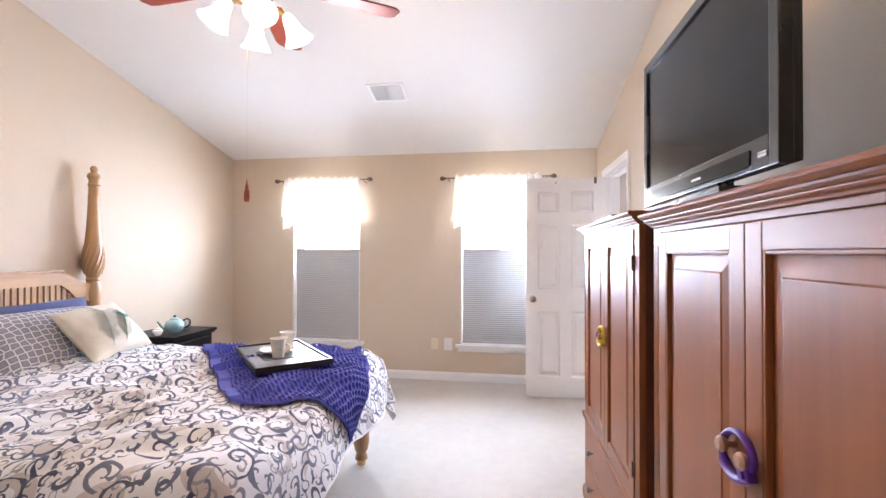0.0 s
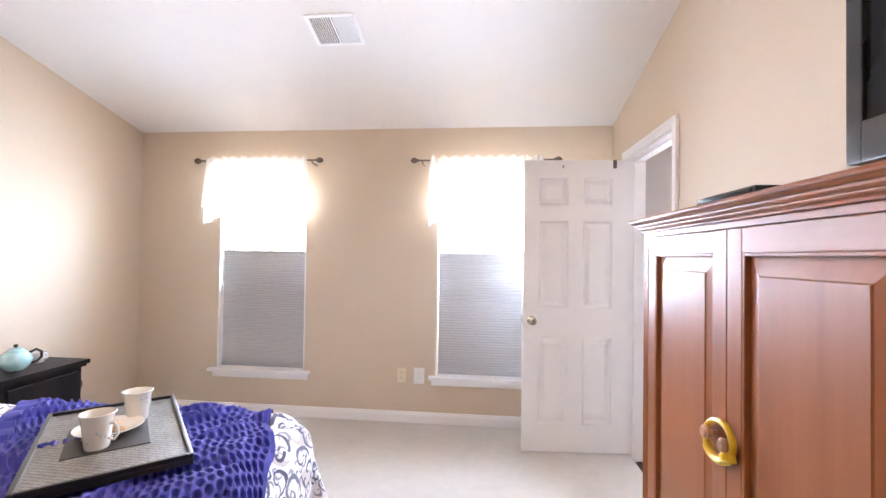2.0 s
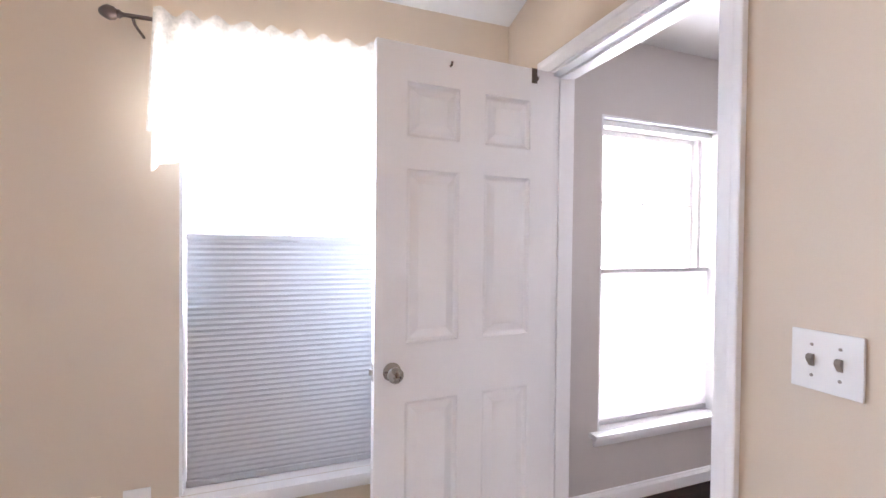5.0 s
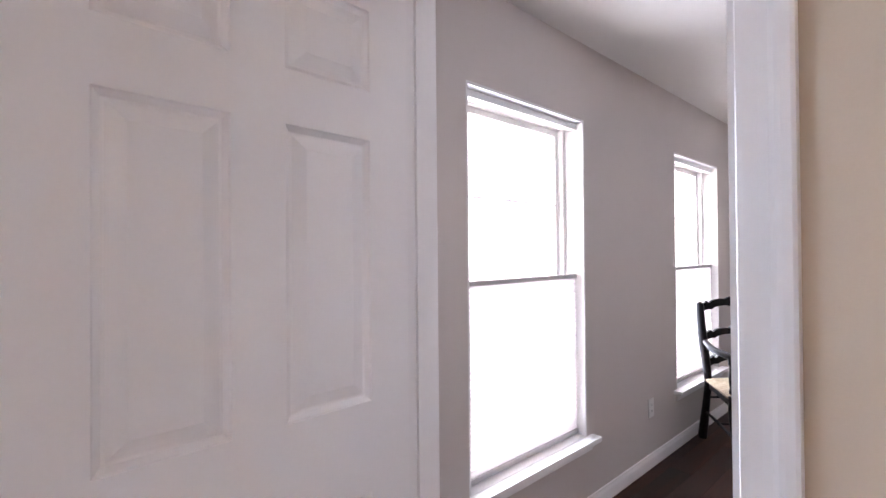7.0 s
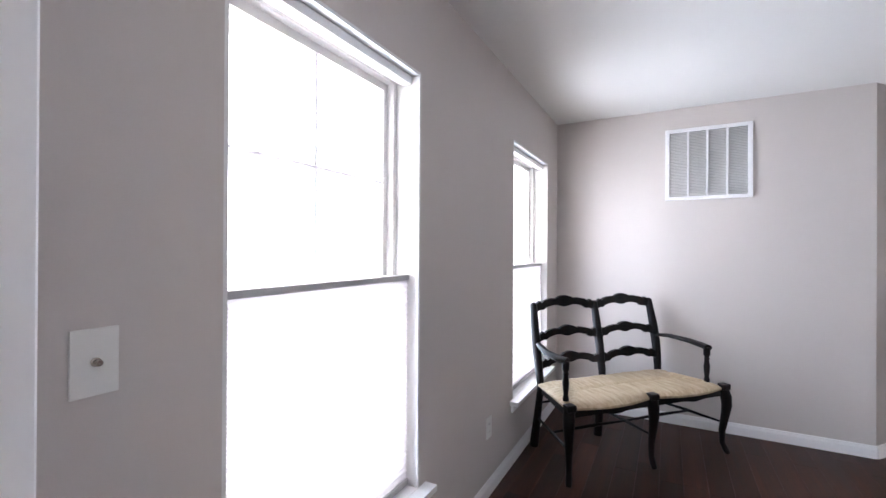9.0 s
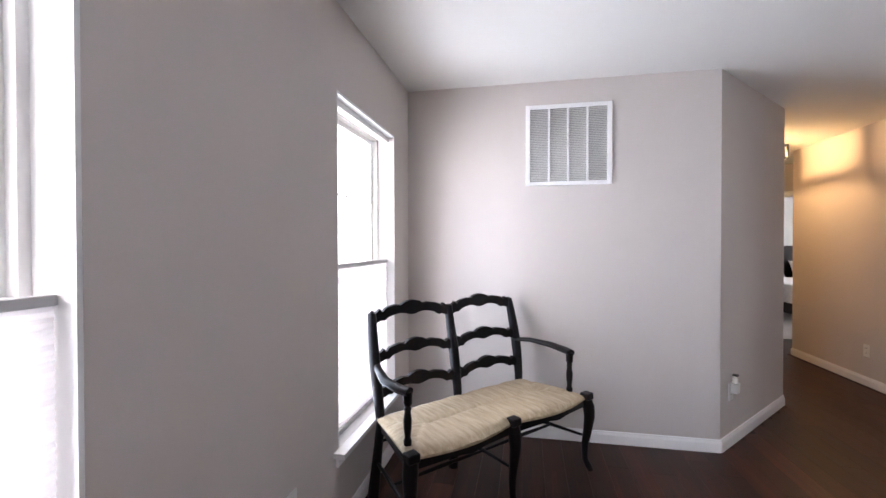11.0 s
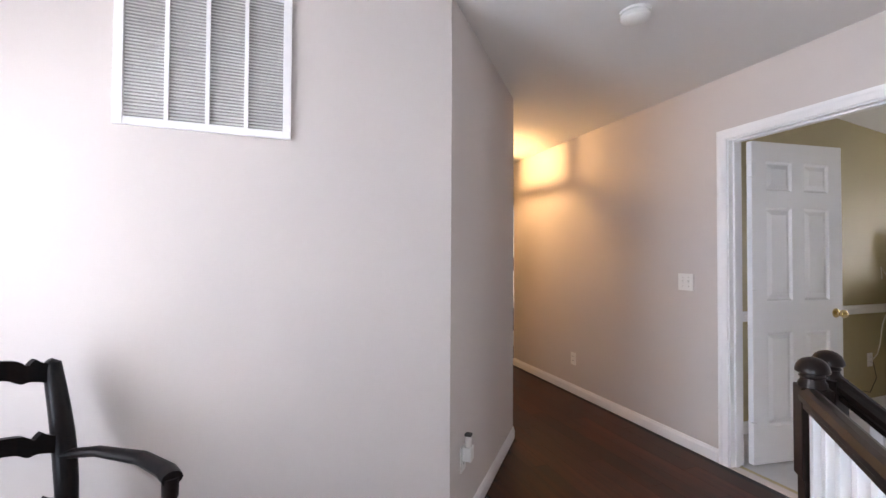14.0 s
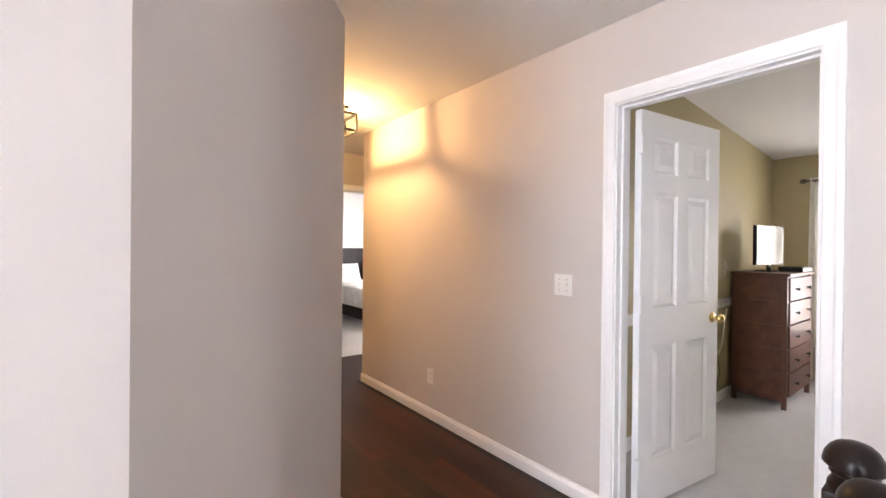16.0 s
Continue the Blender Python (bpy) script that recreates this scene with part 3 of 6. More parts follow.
def six_panel_door(name, width, height, at, label, knob_mat, hinge_side=1, cut=0.0):
    """A six-panel door, hinged at its own x = 0 and reaching along x; z from 0."""
    th = 0.035
    ob = thing(name, label, "door", at, kind="structure")
    xs = [0, 0.115 * width / 0.76, width / 2 - 0.05, width / 2 + 0.05, width - 0.115 * width / 0.76, width]
    zs = [0] + [v - cut for v in (0.23, 0.82, 1.02, 1.61, 1.72, 1.905, height)]
    bm = bmesh.new()
    cells = []
    for s in (-1, 1):
        grid = [[bm.verts.new((x, s * th / 2, z)) for x in xs] for z in zs]
        for j in range(len(zs) - 1):
            for i in range(len(xs) - 1):
                q = [grid[j][i], grid[j][i + 1], grid[j + 1][i + 1], grid[j + 1][i]]
                face = bm.faces.new(q if s < 0 else q[::-1])
                if i in (1, 3) and j in (1, 3, 5):
                    cells.append(face)
        if s < 0:
            first = grid
        else:
            rim = lambda g: [g[0][i] for i in range(6)] + [g[j][5] for j in range(1, 8)] + [g[7][i] for i in range(4, -1, -1)] + [g[j][0] for j in range(6, 0, -1)]
            p, q = rim(first), rim(grid)
            for i in range(len(p)):
                j = (i + 1) % len(p)
                bm.faces.new((p[j], p[i], q[i], q[j]))
    bmesh.ops.recalc_face_normals(bm, faces=bm.faces)
    bmesh.ops.inset_individual(bm, faces=cells, thickness=0.004, depth=-0.005)
    bmesh.ops.inset_individual(bm, faces=cells, thickness=0.013, depth=-0.007)
    part("slab", bm, M_DOOR, ob)
    for s in (-1, 1):
        for i in (1, 3):
            for j in (1, 3, 5):
                a, b, c, d = xs[i] + 0.017, xs[i + 1] - 0.017, zs[j] + 0.017, zs[j + 1] - 0.017
                y0 = s * (th / 2 - 0.0122)
                y1 = s * (th / 2 - 0.002)
                pb = bmesh.new()
                lo = [pb.verts.new((x, y0, z)) for x, z in ((a, c), (b, c), (b, d), (a, d))]
                hi = [pb.verts.new((x, y1, z)) for x, z in ((a + 0.028, c + 0.028), (b - 0.028, c + 0.028), (b - 0.028, d - 0.028), (a + 0.028, d - 0.028))]
                pb.faces.new(hi)
                for k in range(4):
                    pb.faces.new((lo[k], lo[(k + 1) % 4], hi[(k + 1) % 4], hi[k]))
                bmesh.ops.recalc_face_normals(pb, faces=pb.faces)
                part("panel", pb, M_DOOR, ob)
    for s in (-1, 1):
        prof = [(0.030, 0), (0.031, 0.004), (0.026, 0.009), (0.012, 0.012), (0.011, 0.026), (0.020, 0.032), (0.026, 0.042), (0.026, 0.052), (0.020, 0.060), (0.010, 0.064), (0.0, 0.065)]
        part("door_handle", turned(prof, 24), knob_mat, ob, "round metal door knob", True, pose(width - 0.06, s * th / 2, 0.93 - cut, -90 * s, 0, 0))
    part("latch", boxes((width, -0.011, 0.90 - cut, width + 0.0025, 0.011, 0.96 - cut), (width + 0.0025, -0.006, 0.92 - cut, width + 0.012, 0.006, 0.94 - cut), bevel=0.001, seg=1), knob_mat, ob)
    for z in (0.18 - cut, 1.0 - cut, 1.80 - cut):
        part("hinge", boxes((-0.034 if knob_mat is M_BRASS else -0.016, hinge_side * th / 2 - 0.030, z, 0.0, hinge_side * th / 2 - 0.002, z + 0.09), bevel=0.001, seg=1), M_TRIM if knob_mat is M_BRASS else M_NICKEL, ob)
    return ob


door1 = six_panel_door("door_1", 0.705, 2.03, pose(1.246, 4.142, 0.058, 0, 0, 183), "white six-panel bedroom door standing open", M_NICKEL, -1, 0.043)
door2 = six_panel_door("door_2", 0.735, 2.03, pose(5.100, 0.352, 0.015, 0, 0, -97.5), "white six-panel door with brass knob standing open", M_BRASS, -1)
for hx in (0.155, 0.50):
    hook = thing("door_hook", "small grey metal hook over the top of the white door", "hook", group="hooks on the door")
    hook.matrix_basis = pose(1.246 - 0.44 + (0.155 - hx) * 0 if hx == 0.155 else 1.246 - 0.09, 4.111 - 0.0 if hx == 0.155 else 4.1195, 1.99)
    part("plate", boxes((-0.012, -0.0025, 0.0, 0.012, 0.0, 0.0565), (-0.012, 0.0, 0.0553, 0.012, 0.045, 0.0575), bevel=0.0008, seg=1), M_BRONZE, hook)
    part("peg", tube([(0, -0.003, 0.006), (0, -0.022, 0.004), (0, -0.028, 0.016)], 0.004, 8), M_BRONZE, hook, "", True)


# ---- plates, outlets and small fixtures on the walls ----
def plate(name, at, kind, mat=None, label="", w=0.072, h=0.117):
    """A wall plate whose back lies in its own xz plane and which faces -y."""
    mat = mat or M_PLATE
    cat = {"outlet": "outlet", "switch": "light switch", "double": "light switch", "cable": "cable outlet"}[kind]
    ob = thing(name, label, cat, at)
    w = 0.117 if kind == "double" else w
    part("cover", boxes((-w / 2, -0.006, -h / 2, w / 2, 0, h / 2), bevel=0.0028, seg=2), mat, ob)
    if kind == "outlet":
        for z in (-0.02, 0.02):
            part("socket", boxes((-0.017, -0.0075, z - 0.014, 0.017, -0.006, z + 0.014), bevel=0.0006, seg=1), mat, ob)
            part("slot", boxes((-0.008, -0.0082, z - 0.004, -0.006, -0.0074, z + 0.006), (0.006, -0.0082, z - 0.004, 0.008, -0.0074, z + 0.006)), M_SLOT, ob)
    elif kind in ("switch", "double"):
        for x in ((-0.023, 0.023) if kind == "double" else (0,)):
            part("toggle", prism([(-0.006, -0.012), (-0.017, 0.004), (-0.014, 0.011), (-0.006, 0.012)], x - 0.005, x + 0.005, "x"), M_NICKEL if kind == "double" and mat is M_PLATE and "bedroom" in label else mat, ob)
            for z in (-0.03, 0.03):
                part("screw", turned([(0.0035, 0), (0.003, 0.0012), (0, 0.0015)], 8), M_NICKEL, ob, "", True, pose(x, -0.0055, z, 90, 0, 0))
    else:
        part("connector", turned([(0.008, 0), (0.008, 0.004), (0.0055, 0.005), (0.0055, 0.016), (0.003, 0.016), (0, 0.012)], 12), M_NICKEL, ob, "", True, pose(0, -0.005, 0, 90, 0, 0))
    return ob


plate("outlet", pose(-0.371, FRONT, 0.42), "outlet", M_IVORY, "ivory electrical outlet low on the tan wall", 0.07, 0.115)
plate("outlet", pose(-0.229, FRONT, 0.42), "outlet", M_PLATE, "white electrical outlet low on the tan wall", 0.085, 0.125)
plate("light_switch", pose(RIGHT, 3.215, 1.155, 0, 0, -90), "double", M_PLATE, "white double light switch beside the bedroom door")
plate("cable_outlet", pose(1.56, FRONT, 1.15), "cable", M_PLATE, "white wall plate with a cable connector")
plate("outlet", pose(3.385, FRONT, 0.37), "outlet", M_PLATE, "white outlet low on the landing wall between windows")
plate("light_switch", pose(5.44, SOUTH, 1.137, 0, 0, 180), "double", M_PLATE, "white double light switch beside the white doorway")
plate("outlet", pose(6.67, SOUTH, 0.33, 0, 0, 180), "outlet", M_PLATE, "white outlet low on the hallway wall")
plate("outlet", pose(R2_X, -1.72, 0.42, 0, 0, -90), "outlet", M_PLATE, "white outlet low on the olive wall")


def return_grille():
    at = thing("return_air_grille", "large white return air grille with fine louvres on the wall", "vent", pose(VENT_X, 3.37, 2.022, 0, 0, -90))
    w, h = 0.566, 0.553
    part("frame", boxes((-w / 2, -0.014, -h / 2, -w / 2 + 0.03, 0, h / 2), (w / 2 - 0.03, -0.014, -h / 2, w / 2, 0, h / 2), (-w / 2 + 0.03, -0.014, h / 2 - 0.028, w / 2 - 0.03, 0, h / 2), (-w / 2 + 0.03, -0.014, -h / 2, w / 2 - 0.03, 0, -h / 2 + 0.028), bevel=0.002, seg=1), M_TRIM, at)
    part("backing", boxes((-w / 2 + 0.028, -0.0025, -h / 2 + 0.026, w / 2 - 0.028, -0.0005, h / 2 - 0.026)), M_GRILLE_BACK, at)
    for k in (-1, 0, 1):
        part("bar", boxes((k * 0.1265 - 0.007, -0.0135, -h / 2 + 0.028, k * 0.1265 + 0.007, -0.003, h / 2 - 0.028)), M_TRIM, at)
    bm = bmesh.new()
    n = 42
    for i in range(n):
        z = -h / 2 + 0.032 + (h - 0.064) * (i + 0.5) / n
        for k in range(4):
            x0 = -w / 2 + 0.031 if k == 0 else (k - 2) * 0.1265 + 0.008
            x1 = w / 2 - 0.031 if k == 3 else (k - 1) * 0.1265 - 0.008
            v = [bm.verts.new(p) for p in ((x0, -0.011, z - 0.0042), (x1, -0.011, z - 0.0042), (x1, -0.0035, z + 0.0035), (x0, -0.0035, z + 0.0035), (x0, -0.0105, z - 0.005), (x1, -0.0105, z - 0.005))]
            bm.faces.new((v[0], v[1], v[2], v[3]))
            bm.faces.new((v[0], v[4], v[5], v[1]))
    tagged(part("louvres", bm, M_LOUVRE, at), kind="stuff")


# plain mid-grey sheet behind the louvres
M_GRILLE_BACK = plain("grey grille backing", (0.36, 0.35, 0.34), 0.9)
M_LOUVRE = plain("grey louvre", (0.72, 0.71, 0.69), 0.5, vary=0.05)
return_grille()


def ceiling_register():
    tilt = -math.degrees(math.atan(0.25))
    y = 3.465
    at = thing("ceiling_vent", "white ceiling register with angled slats", "vent", pose(-0.585, y, BED_Z + 0.25 * (FRONT - y), tilt, 0, 0))
    w, h = 0.29, 0.235
    part("frame", boxes((-w / 2, -h / 2, -0.008, -w / 2 + 0.022, h / 2, 0), (w / 2 - 0.022, -h / 2, -0.008, w / 2, h / 2, 0), (-w / 2 + 0.022, h / 2 - 0.02, -0.008, w / 2 - 0.022, h / 2, 0), (-w / 2 + 0.022, -h / 2, -0.008, w / 2 - 0.022, -h / 2 + 0.02, 0), (-0.005, -h / 2 + 0.02, -0.008, 0.005, h / 2 - 0.02, 0), bevel=0.001, seg=1), M_TRIM, at)
    # dark sheet stands in for the unlit duct behind the slats
    part("backing", boxes((-w / 2 + 0.02, -h / 2 + 0.018, -0.0018, w / 2 - 0.02, h / 2 - 0.018, -0.0004)), M_DARK, at)
    for side in (-1, 1):
        for k in range(9):
            x = side * (0.012 + 0.0125 * k + 0.004)
            s = side * 0.006
            part("slat", prism([(x - s, -0.0085), (x - s + 0.001, -0.0085), (x + s + 0.001, -0.0022), (x + s, -0.0022)], -h / 2 + 0.021, h / 2 - 0.021, "y"), M_LOUVRE, at)


ceiling_register()

smoke = thing("smoke_detector", "round white smoke detector on the landing ceiling", "smoke detector", pose(4.80, 1.57, HALL_Z))
part("base", turned([(0.0, 0), (0.070, 0), (0.070, -0.012), (0.0, -0.012)], 32), M_PLATE, smoke, "", True)
part("cover", turned([(0.064, -0.012), (0.066, -0.020), (0.063, -0.034), (0.052, -0.042), (0.0, -0.045)], 32), M_PLATE, smoke, "", True)


def lantern():
    x, y, s, z0, z1 = 7.22, 1.03, 0.105, 2.25, 2.40
    at = thing("ceiling_lantern", "square black metal ceiling lantern with glowing glass sides", "ceiling light", pose(x, y, 0))
    e = 0.009
    bars = []
    for sx in (-1, 1):
        for sy in (-1, 1):
            bars.append((sx * s - e, sy * s - e, z0, sx * s + e, sy * s + e, z1))
    for z in (z0, z1 - 0.018):
        for sg in (-1, 1):
            bars += [(-s + e, sg * s - e, z, s - e, sg * s + e, z + 0.018), (sg * s - e, -s + e, z, sg * s + e, s - e, z + 0.018)]
    part("frame", boxes(*bars), M_BLACKMETAL, at)
    part("canopy", boxes((-0.065, -0.065, HALL_Z - 0.02, 0.065, 0.065, HALL_Z), bevel=0.004), M_BLACKMETAL, at)
    part("stem", tube([(0, 0, HALL_Z - 0.02), (0, 0, 2.33)], 0.006), M_BLACKMETAL, at)
    part("bulb", turned([(0.0, -0.03), (0.015, -0.025), (0.02, -0.01), (0.013, 0.012), (0.008, 0.02), (0.0, 0.02)], 14, (0, 0, 2.305)), M_AMBERBULB, at, "", True).visible_shadow = False


M_BLACKMETAL = plain("black metal", (0.02, 0.02, 0.02), 0.45, 0.6)
M_AMBERBULB = glow("lit warm bulb", (1.0, 0.72, 0.36), 30.0)
lantern()

# ---- bedroom: armoires, television ----
M_CHERRY = wood("reddish cherry wood", (0.215, 0.064, 0.019), (0.285, 0.090, 0.028), (0.33, 0.110, 0.037), 0.42, "z", 0.08)
M_CHERRY_H = wood("reddish cherry rail", (0.21, 0.062, 0.018), (0.275, 0.086, 0.027), (0.32, 0.106, 0.036), 0.42, "y", 0.08)
# same cherry darkened, with the shade on sides and carcass put into the colour
M_CHERRY_SHADED = wood("shade-darkened cherry side", (0.10, 0.03, 0.015), (0.16, 0.05, 0.025), (0.22, 0.08, 0.04), 0.34, "z", 0.3)
for _m in (M_CHERRY, M_CHERRY_H):
    next(q for q in _m.node_tree.nodes if q.type == "BSDF_PRINCIPLED").inputs["Specular IOR Level"].default_value = 0.36
M_OAK = wood("golden oak", (0.34, 0.17, 0.07), (0.47, 0.26, 0.12), (0.58, 0.35, 0.18), 0.38, "z", 0.25)
M_OAK_H = wood("golden oak rail", (0.34, 0.17, 0.07), (0.47, 0.26, 0.12), (0.58, 0.35, 0.18), 0.38, "y", 0.25)
M_WALNUT = wood("reddish brown pine", (0.05, 0.016, 0.009), (0.12, 0.038, 0.019), (0.20, 0.07, 0.035), 0.45, "y", 0.1, 0.8)
M_KNOB = wood("worn cherry knob", (0.32, 0.15, 0.09), (0.42, 0.21, 0.13), (0.50, 0.27, 0.17), 0.35, "z", 0.3)
M_SCREEN = plain("dark screen", (0.008, 0.008, 0.009), 0.2, vary=0.02, relief=0.0, spec=0.14)
M_TVCASE = plain("black glossy plastic", (0.015, 0.015, 0.017), 0.25, vary=0.05, relief=0.02)
M_SILVERTEXT = plain("silver print", (0.28, 0.28, 0.28), 0.5)
M_YELLOW = plain("yellow plastic", (0.80, 0.52, 0.03), 0.4, vary=0.03, relief=0.02)
M_PURPLE = plain("purple plastic", (0.10, 0.02, 0.28), 0.4, vary=0.03, relief=0.02)
M_DARKBRASS = plain("dark brass hinge", (0.16, 0.10, 0.06), 0.45, 0.7)
M_PEWTER = plain("pewter pull", (0.30, 0.27, 0.24), 0.35, 0.9)


def raised_panel(a, b, c, d, x0, x1, slope):
    """A raised field in the yz plane that stands from x0 out to x1."""
    pb = bmesh.new()
    lo = [pb.verts.new((x0, y, z)) for y, z in ((a, c), (b, c), (b, d), (a, d))]
    m = [pb.verts.new((x0 + (x1 - x0) * 0.15, y, z)) for y, z in ((a + 0.004, c + 0.004), (b - 0.004, c + 0.004), (b - 0.004, d - 0.004), (a + 0.004, d - 0.004))]
    h = [pb.verts.new((x1 - (x1 - x0) * 0.2, y, z)) for y, z in ((a + slope, c + slope), (b - slope, c + slope), (b - slope, d - slope), (a + slope, d - slope))]
    s = slope + 0.003
    t = [pb.verts.new((x1, y, z)) for y, z in ((a + s, c + s), (b - s, c + s), (b - s, d - s), (a + s, d - s))]
    pb.faces.new(t)
    for p, q in ((lo, m), (m, h), (h, t)):
        for k in range(4):
            pb.faces.new((p[k], p[(k + 1) % 4], q[(k + 1) % 4], q[k]))
    bmesh.ops.recalc_face_normals(pb, faces=pb.faces)
    return pb


def cupboard_door(name, a, b, c, d, x, parent, hinge_at):
    """A panelled door in the yz plane, its face towards -x."""
    w, th = 0.050, 0.022
    ob = part(name, boxes((x, a, c, x + th, a + w, d), (x, b - w, c, x + th, b, d), bevel=0.003), M_CHERRY, parent)
    for r in (c, d - w):
        part("rail", boxes((x + 0.0005, a + w, r, x + th, b - w, r + w), bevel=0.002), M_CHERRY_H, ob)
    part("panel", raised_panel(a + w - 0.002, b - w + 0.002, c + w - 0.002, d - w + 0.002, x + 0.016, x + 0.004, 0.045), M_CHERRY, ob)
    bars = [(x + 0.001, a + w, c + w, x + 0.014, a + w + 0.007, d - w), (x + 0.001, b - w - 0.007, c + w, x + 0.014, b - w, d - w), (x + 0.001, a + w + 0.007, c + w, x + 0.014, b - w - 0.007, c + w + 0.007), (x + 0.001, a + w + 0.007, d - w - 0.007, x + 0.014, b - w - 0.007, d - w)]
    part("bead", boxes(*bars, bevel=0.0025, seg=3), M_CHERRY, ob)
    for z in (c + 0.10, d - 0.14) if hinge_at < 0 else ():
        y = a
        part("hinge", boxes((x - 0.001, y - 0.009, z, x + 0.004, y + 0.009, z + 0.052), (x - 0.006, y - 0.0035, z, x - 0.001, y + 0.0035, z + 0.052), bevel=0.001, seg=1), M_DARKBRASS, ob)
    return ob


def armoire(y0, y1, front, top, label, drawers):
    at = thing("armoire", label, "armoire", group="pair of armoires")
    back, split = RIGHT - 0.012, 0.50
    # carcass boards take the cherry that has shade in its colour
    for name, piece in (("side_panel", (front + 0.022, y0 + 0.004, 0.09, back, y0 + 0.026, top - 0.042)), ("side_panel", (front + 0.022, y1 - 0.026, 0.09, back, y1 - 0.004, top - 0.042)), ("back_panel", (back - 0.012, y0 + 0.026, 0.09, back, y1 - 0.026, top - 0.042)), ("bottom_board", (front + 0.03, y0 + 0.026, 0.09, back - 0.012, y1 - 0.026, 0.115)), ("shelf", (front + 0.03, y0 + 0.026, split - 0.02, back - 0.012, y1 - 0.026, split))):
        part(name, boxes(piece), M_CHERRY_SHADED, at)
    for y in (y0, y1 - 0.05):
        cuts = [(front, y, 0.09, front + 0.022, y + 0.05, top - 0.042)]
        post = part("stile", boxes(*cuts, bevel=0.003), M_CHERRY, at)
        for k in range(4 if y > y0 else 0):
            part("flute", boxes((front - 0.003, y + 0.0075 + 0.0095 * k, split + 0.06, front, y + 0.0135 + 0.0095 * k, top - 0.09), bevel=0.0012, seg=1), M_CHERRY, post)
    part("frieze", boxes((front, y0 + 0.05, top - 0.056, front + 0.022, y1 - 0.05, top - 0.042), bevel=0.002), M_CHERRY_H, at)
    mid = (y0 + y1) / 2
    cupboard_door("door", y0 + 0.052, mid - 0.0015, split + 0.012, top - 0.058, front - 0.004, at, -1)
    cupboard_door("door", mid + 0.0015, y1 - 0.052, split + 0.012, top - 0.058, front - 0.004, at, 1)
    for s in (-1, 1):
        part("knob", turned([(0.006, 0), (0.005, 0.012), (0.013, 0.018), (0.015, 0.026), (0.010, 0.032), (0, 0.033)], 16), M_KNOB, at, "round wooden knob", True, pose(front - 0.004, mid + s * 0.034, 1.005, 0, -90, 0))
    prof = ((0.002, 0.042), (0.007, 0.0405), (0.008, 0.037), (0.0095, 0.035), (0.014, 0.0335), (0.0165, 0.030), (0.0165, 0.0275), (0.021, 0.026), (0.0245, 0.022), (0.0255, 0.018), (0.031, 0.0165), (0.035, 0.0125), (0.0385, 0.010), (0.040, 0.006), (0.0385, 0.002), (0.034, 0.0))
    bm = bmesh.new()
    rings = [[bm.verts.new(p) for p in ((back, y0 - o * 0.45, top - a), (front - o, y0 - o * 0.45, top - a), (front - o, y1 + o * 0.45, top - a), (back, y1 + o * 0.45, top - a))] for o, a in prof]
    for p, q in zip(rings, rings[1:]):
        for i in range(4):
            bm.faces.new((p[i], p[(i + 1) % 4], q[(i + 1) % 4], q[i]))
    bm.faces.new(rings[0])
    bm.faces.new(rings[-1])
    bmesh.ops.recalc_face_normals(bm, faces=bm.faces)
    part("cornice", bm, M_CHERRY_H, at, "moulded crown")
    part("waist_moulding", boxes((front - 0.014, y0 - 0.010, split - 0.014, back, y1 + 0.010, split + 0.008), (front - 0.008, y0 - 0.006, split - 0.028, back, y1 + 0.006, split - 0.014), bevel=0.005, seg=2), M_CHERRY_H, at)
    zs = [0.115 + (split - 0.03 - 0.115) * i / drawers for i in range(drawers + 1)]
    for c, d in zip(zs, zs[1:]):
        dr = part("drawer", boxes((front - 0.006, y0 + 0.054, c + 0.004, front + 0.3, y1 - 0.054, d - 0.004), bevel=0.005, seg=2), M_CHERRY_H, at)
        for y in (mid - 0.24, mid + 0.24):
            part("knob", turned([(0.006, 0), (0.005, 0.012), (0.013, 0.018), (0.015, 0.026), (0.009, 0.032), (0, 0.033)], 16), M_PEWTER, dr, "round pewter knob", True, pose(front - 0.006, y, (c + d) / 2, 0, -90, 0))
    part("plinth", boxes((front - 0.012, y0 - 0.012, 0.05, back, y1 + 0.012, 0.10), (front - 0.006, y0 - 0.006, 0.10, back, y1 + 0.006, 0.112), bevel=0.006, seg=2), M_CHERRY_H, at)
    return at


ARM_X = 0.785
armoire(1.605, 2.555, ARM_X, 1.50, "reddish cherry armoire with panelled doors and a yellow lock", 2)
armoire(0.50, 1.465, ARM_X, 1.475, "reddish cherry armoire with panelled doors and a purple lock", 2)


def child_lock(mat, y, z, label, roll=0):
    at = thing("cabinet_lock", label, "cabinet lock", pose(ARM_X - 0.018, y, z, roll, 0, 0))
    pts = [(0, 0.053 * math.cos(a), 0.040 * math.sin(a)) for a in (math.radians(d) for d in range(-125, 216, 10))]
    rad = [0.0105 if k < 12 else 0.0075 for k in range(len(pts))]
    part("loop", tube(pts, rad, 10, flat=0.8), mat, at, "", True)
    part("clasp", boxes((-0.011, -0.042, -0.042, 0.008, -0.016, -0.018), bevel=0.006, seg=3), mat, at, "", True)
    part("button", boxes((-0.016, -0.036, -0.036, -0.010, -0.022, -0.024), bevel=0.002), mat, at)
    return at


child_lock(M_YELLOW, 2.082, 1.0, "yellow plastic child lock looped over two knobs", -22)
child_lock(M_PURPLE, 0.983, 1.0, "purple plastic child lock looped over two knobs", -22)


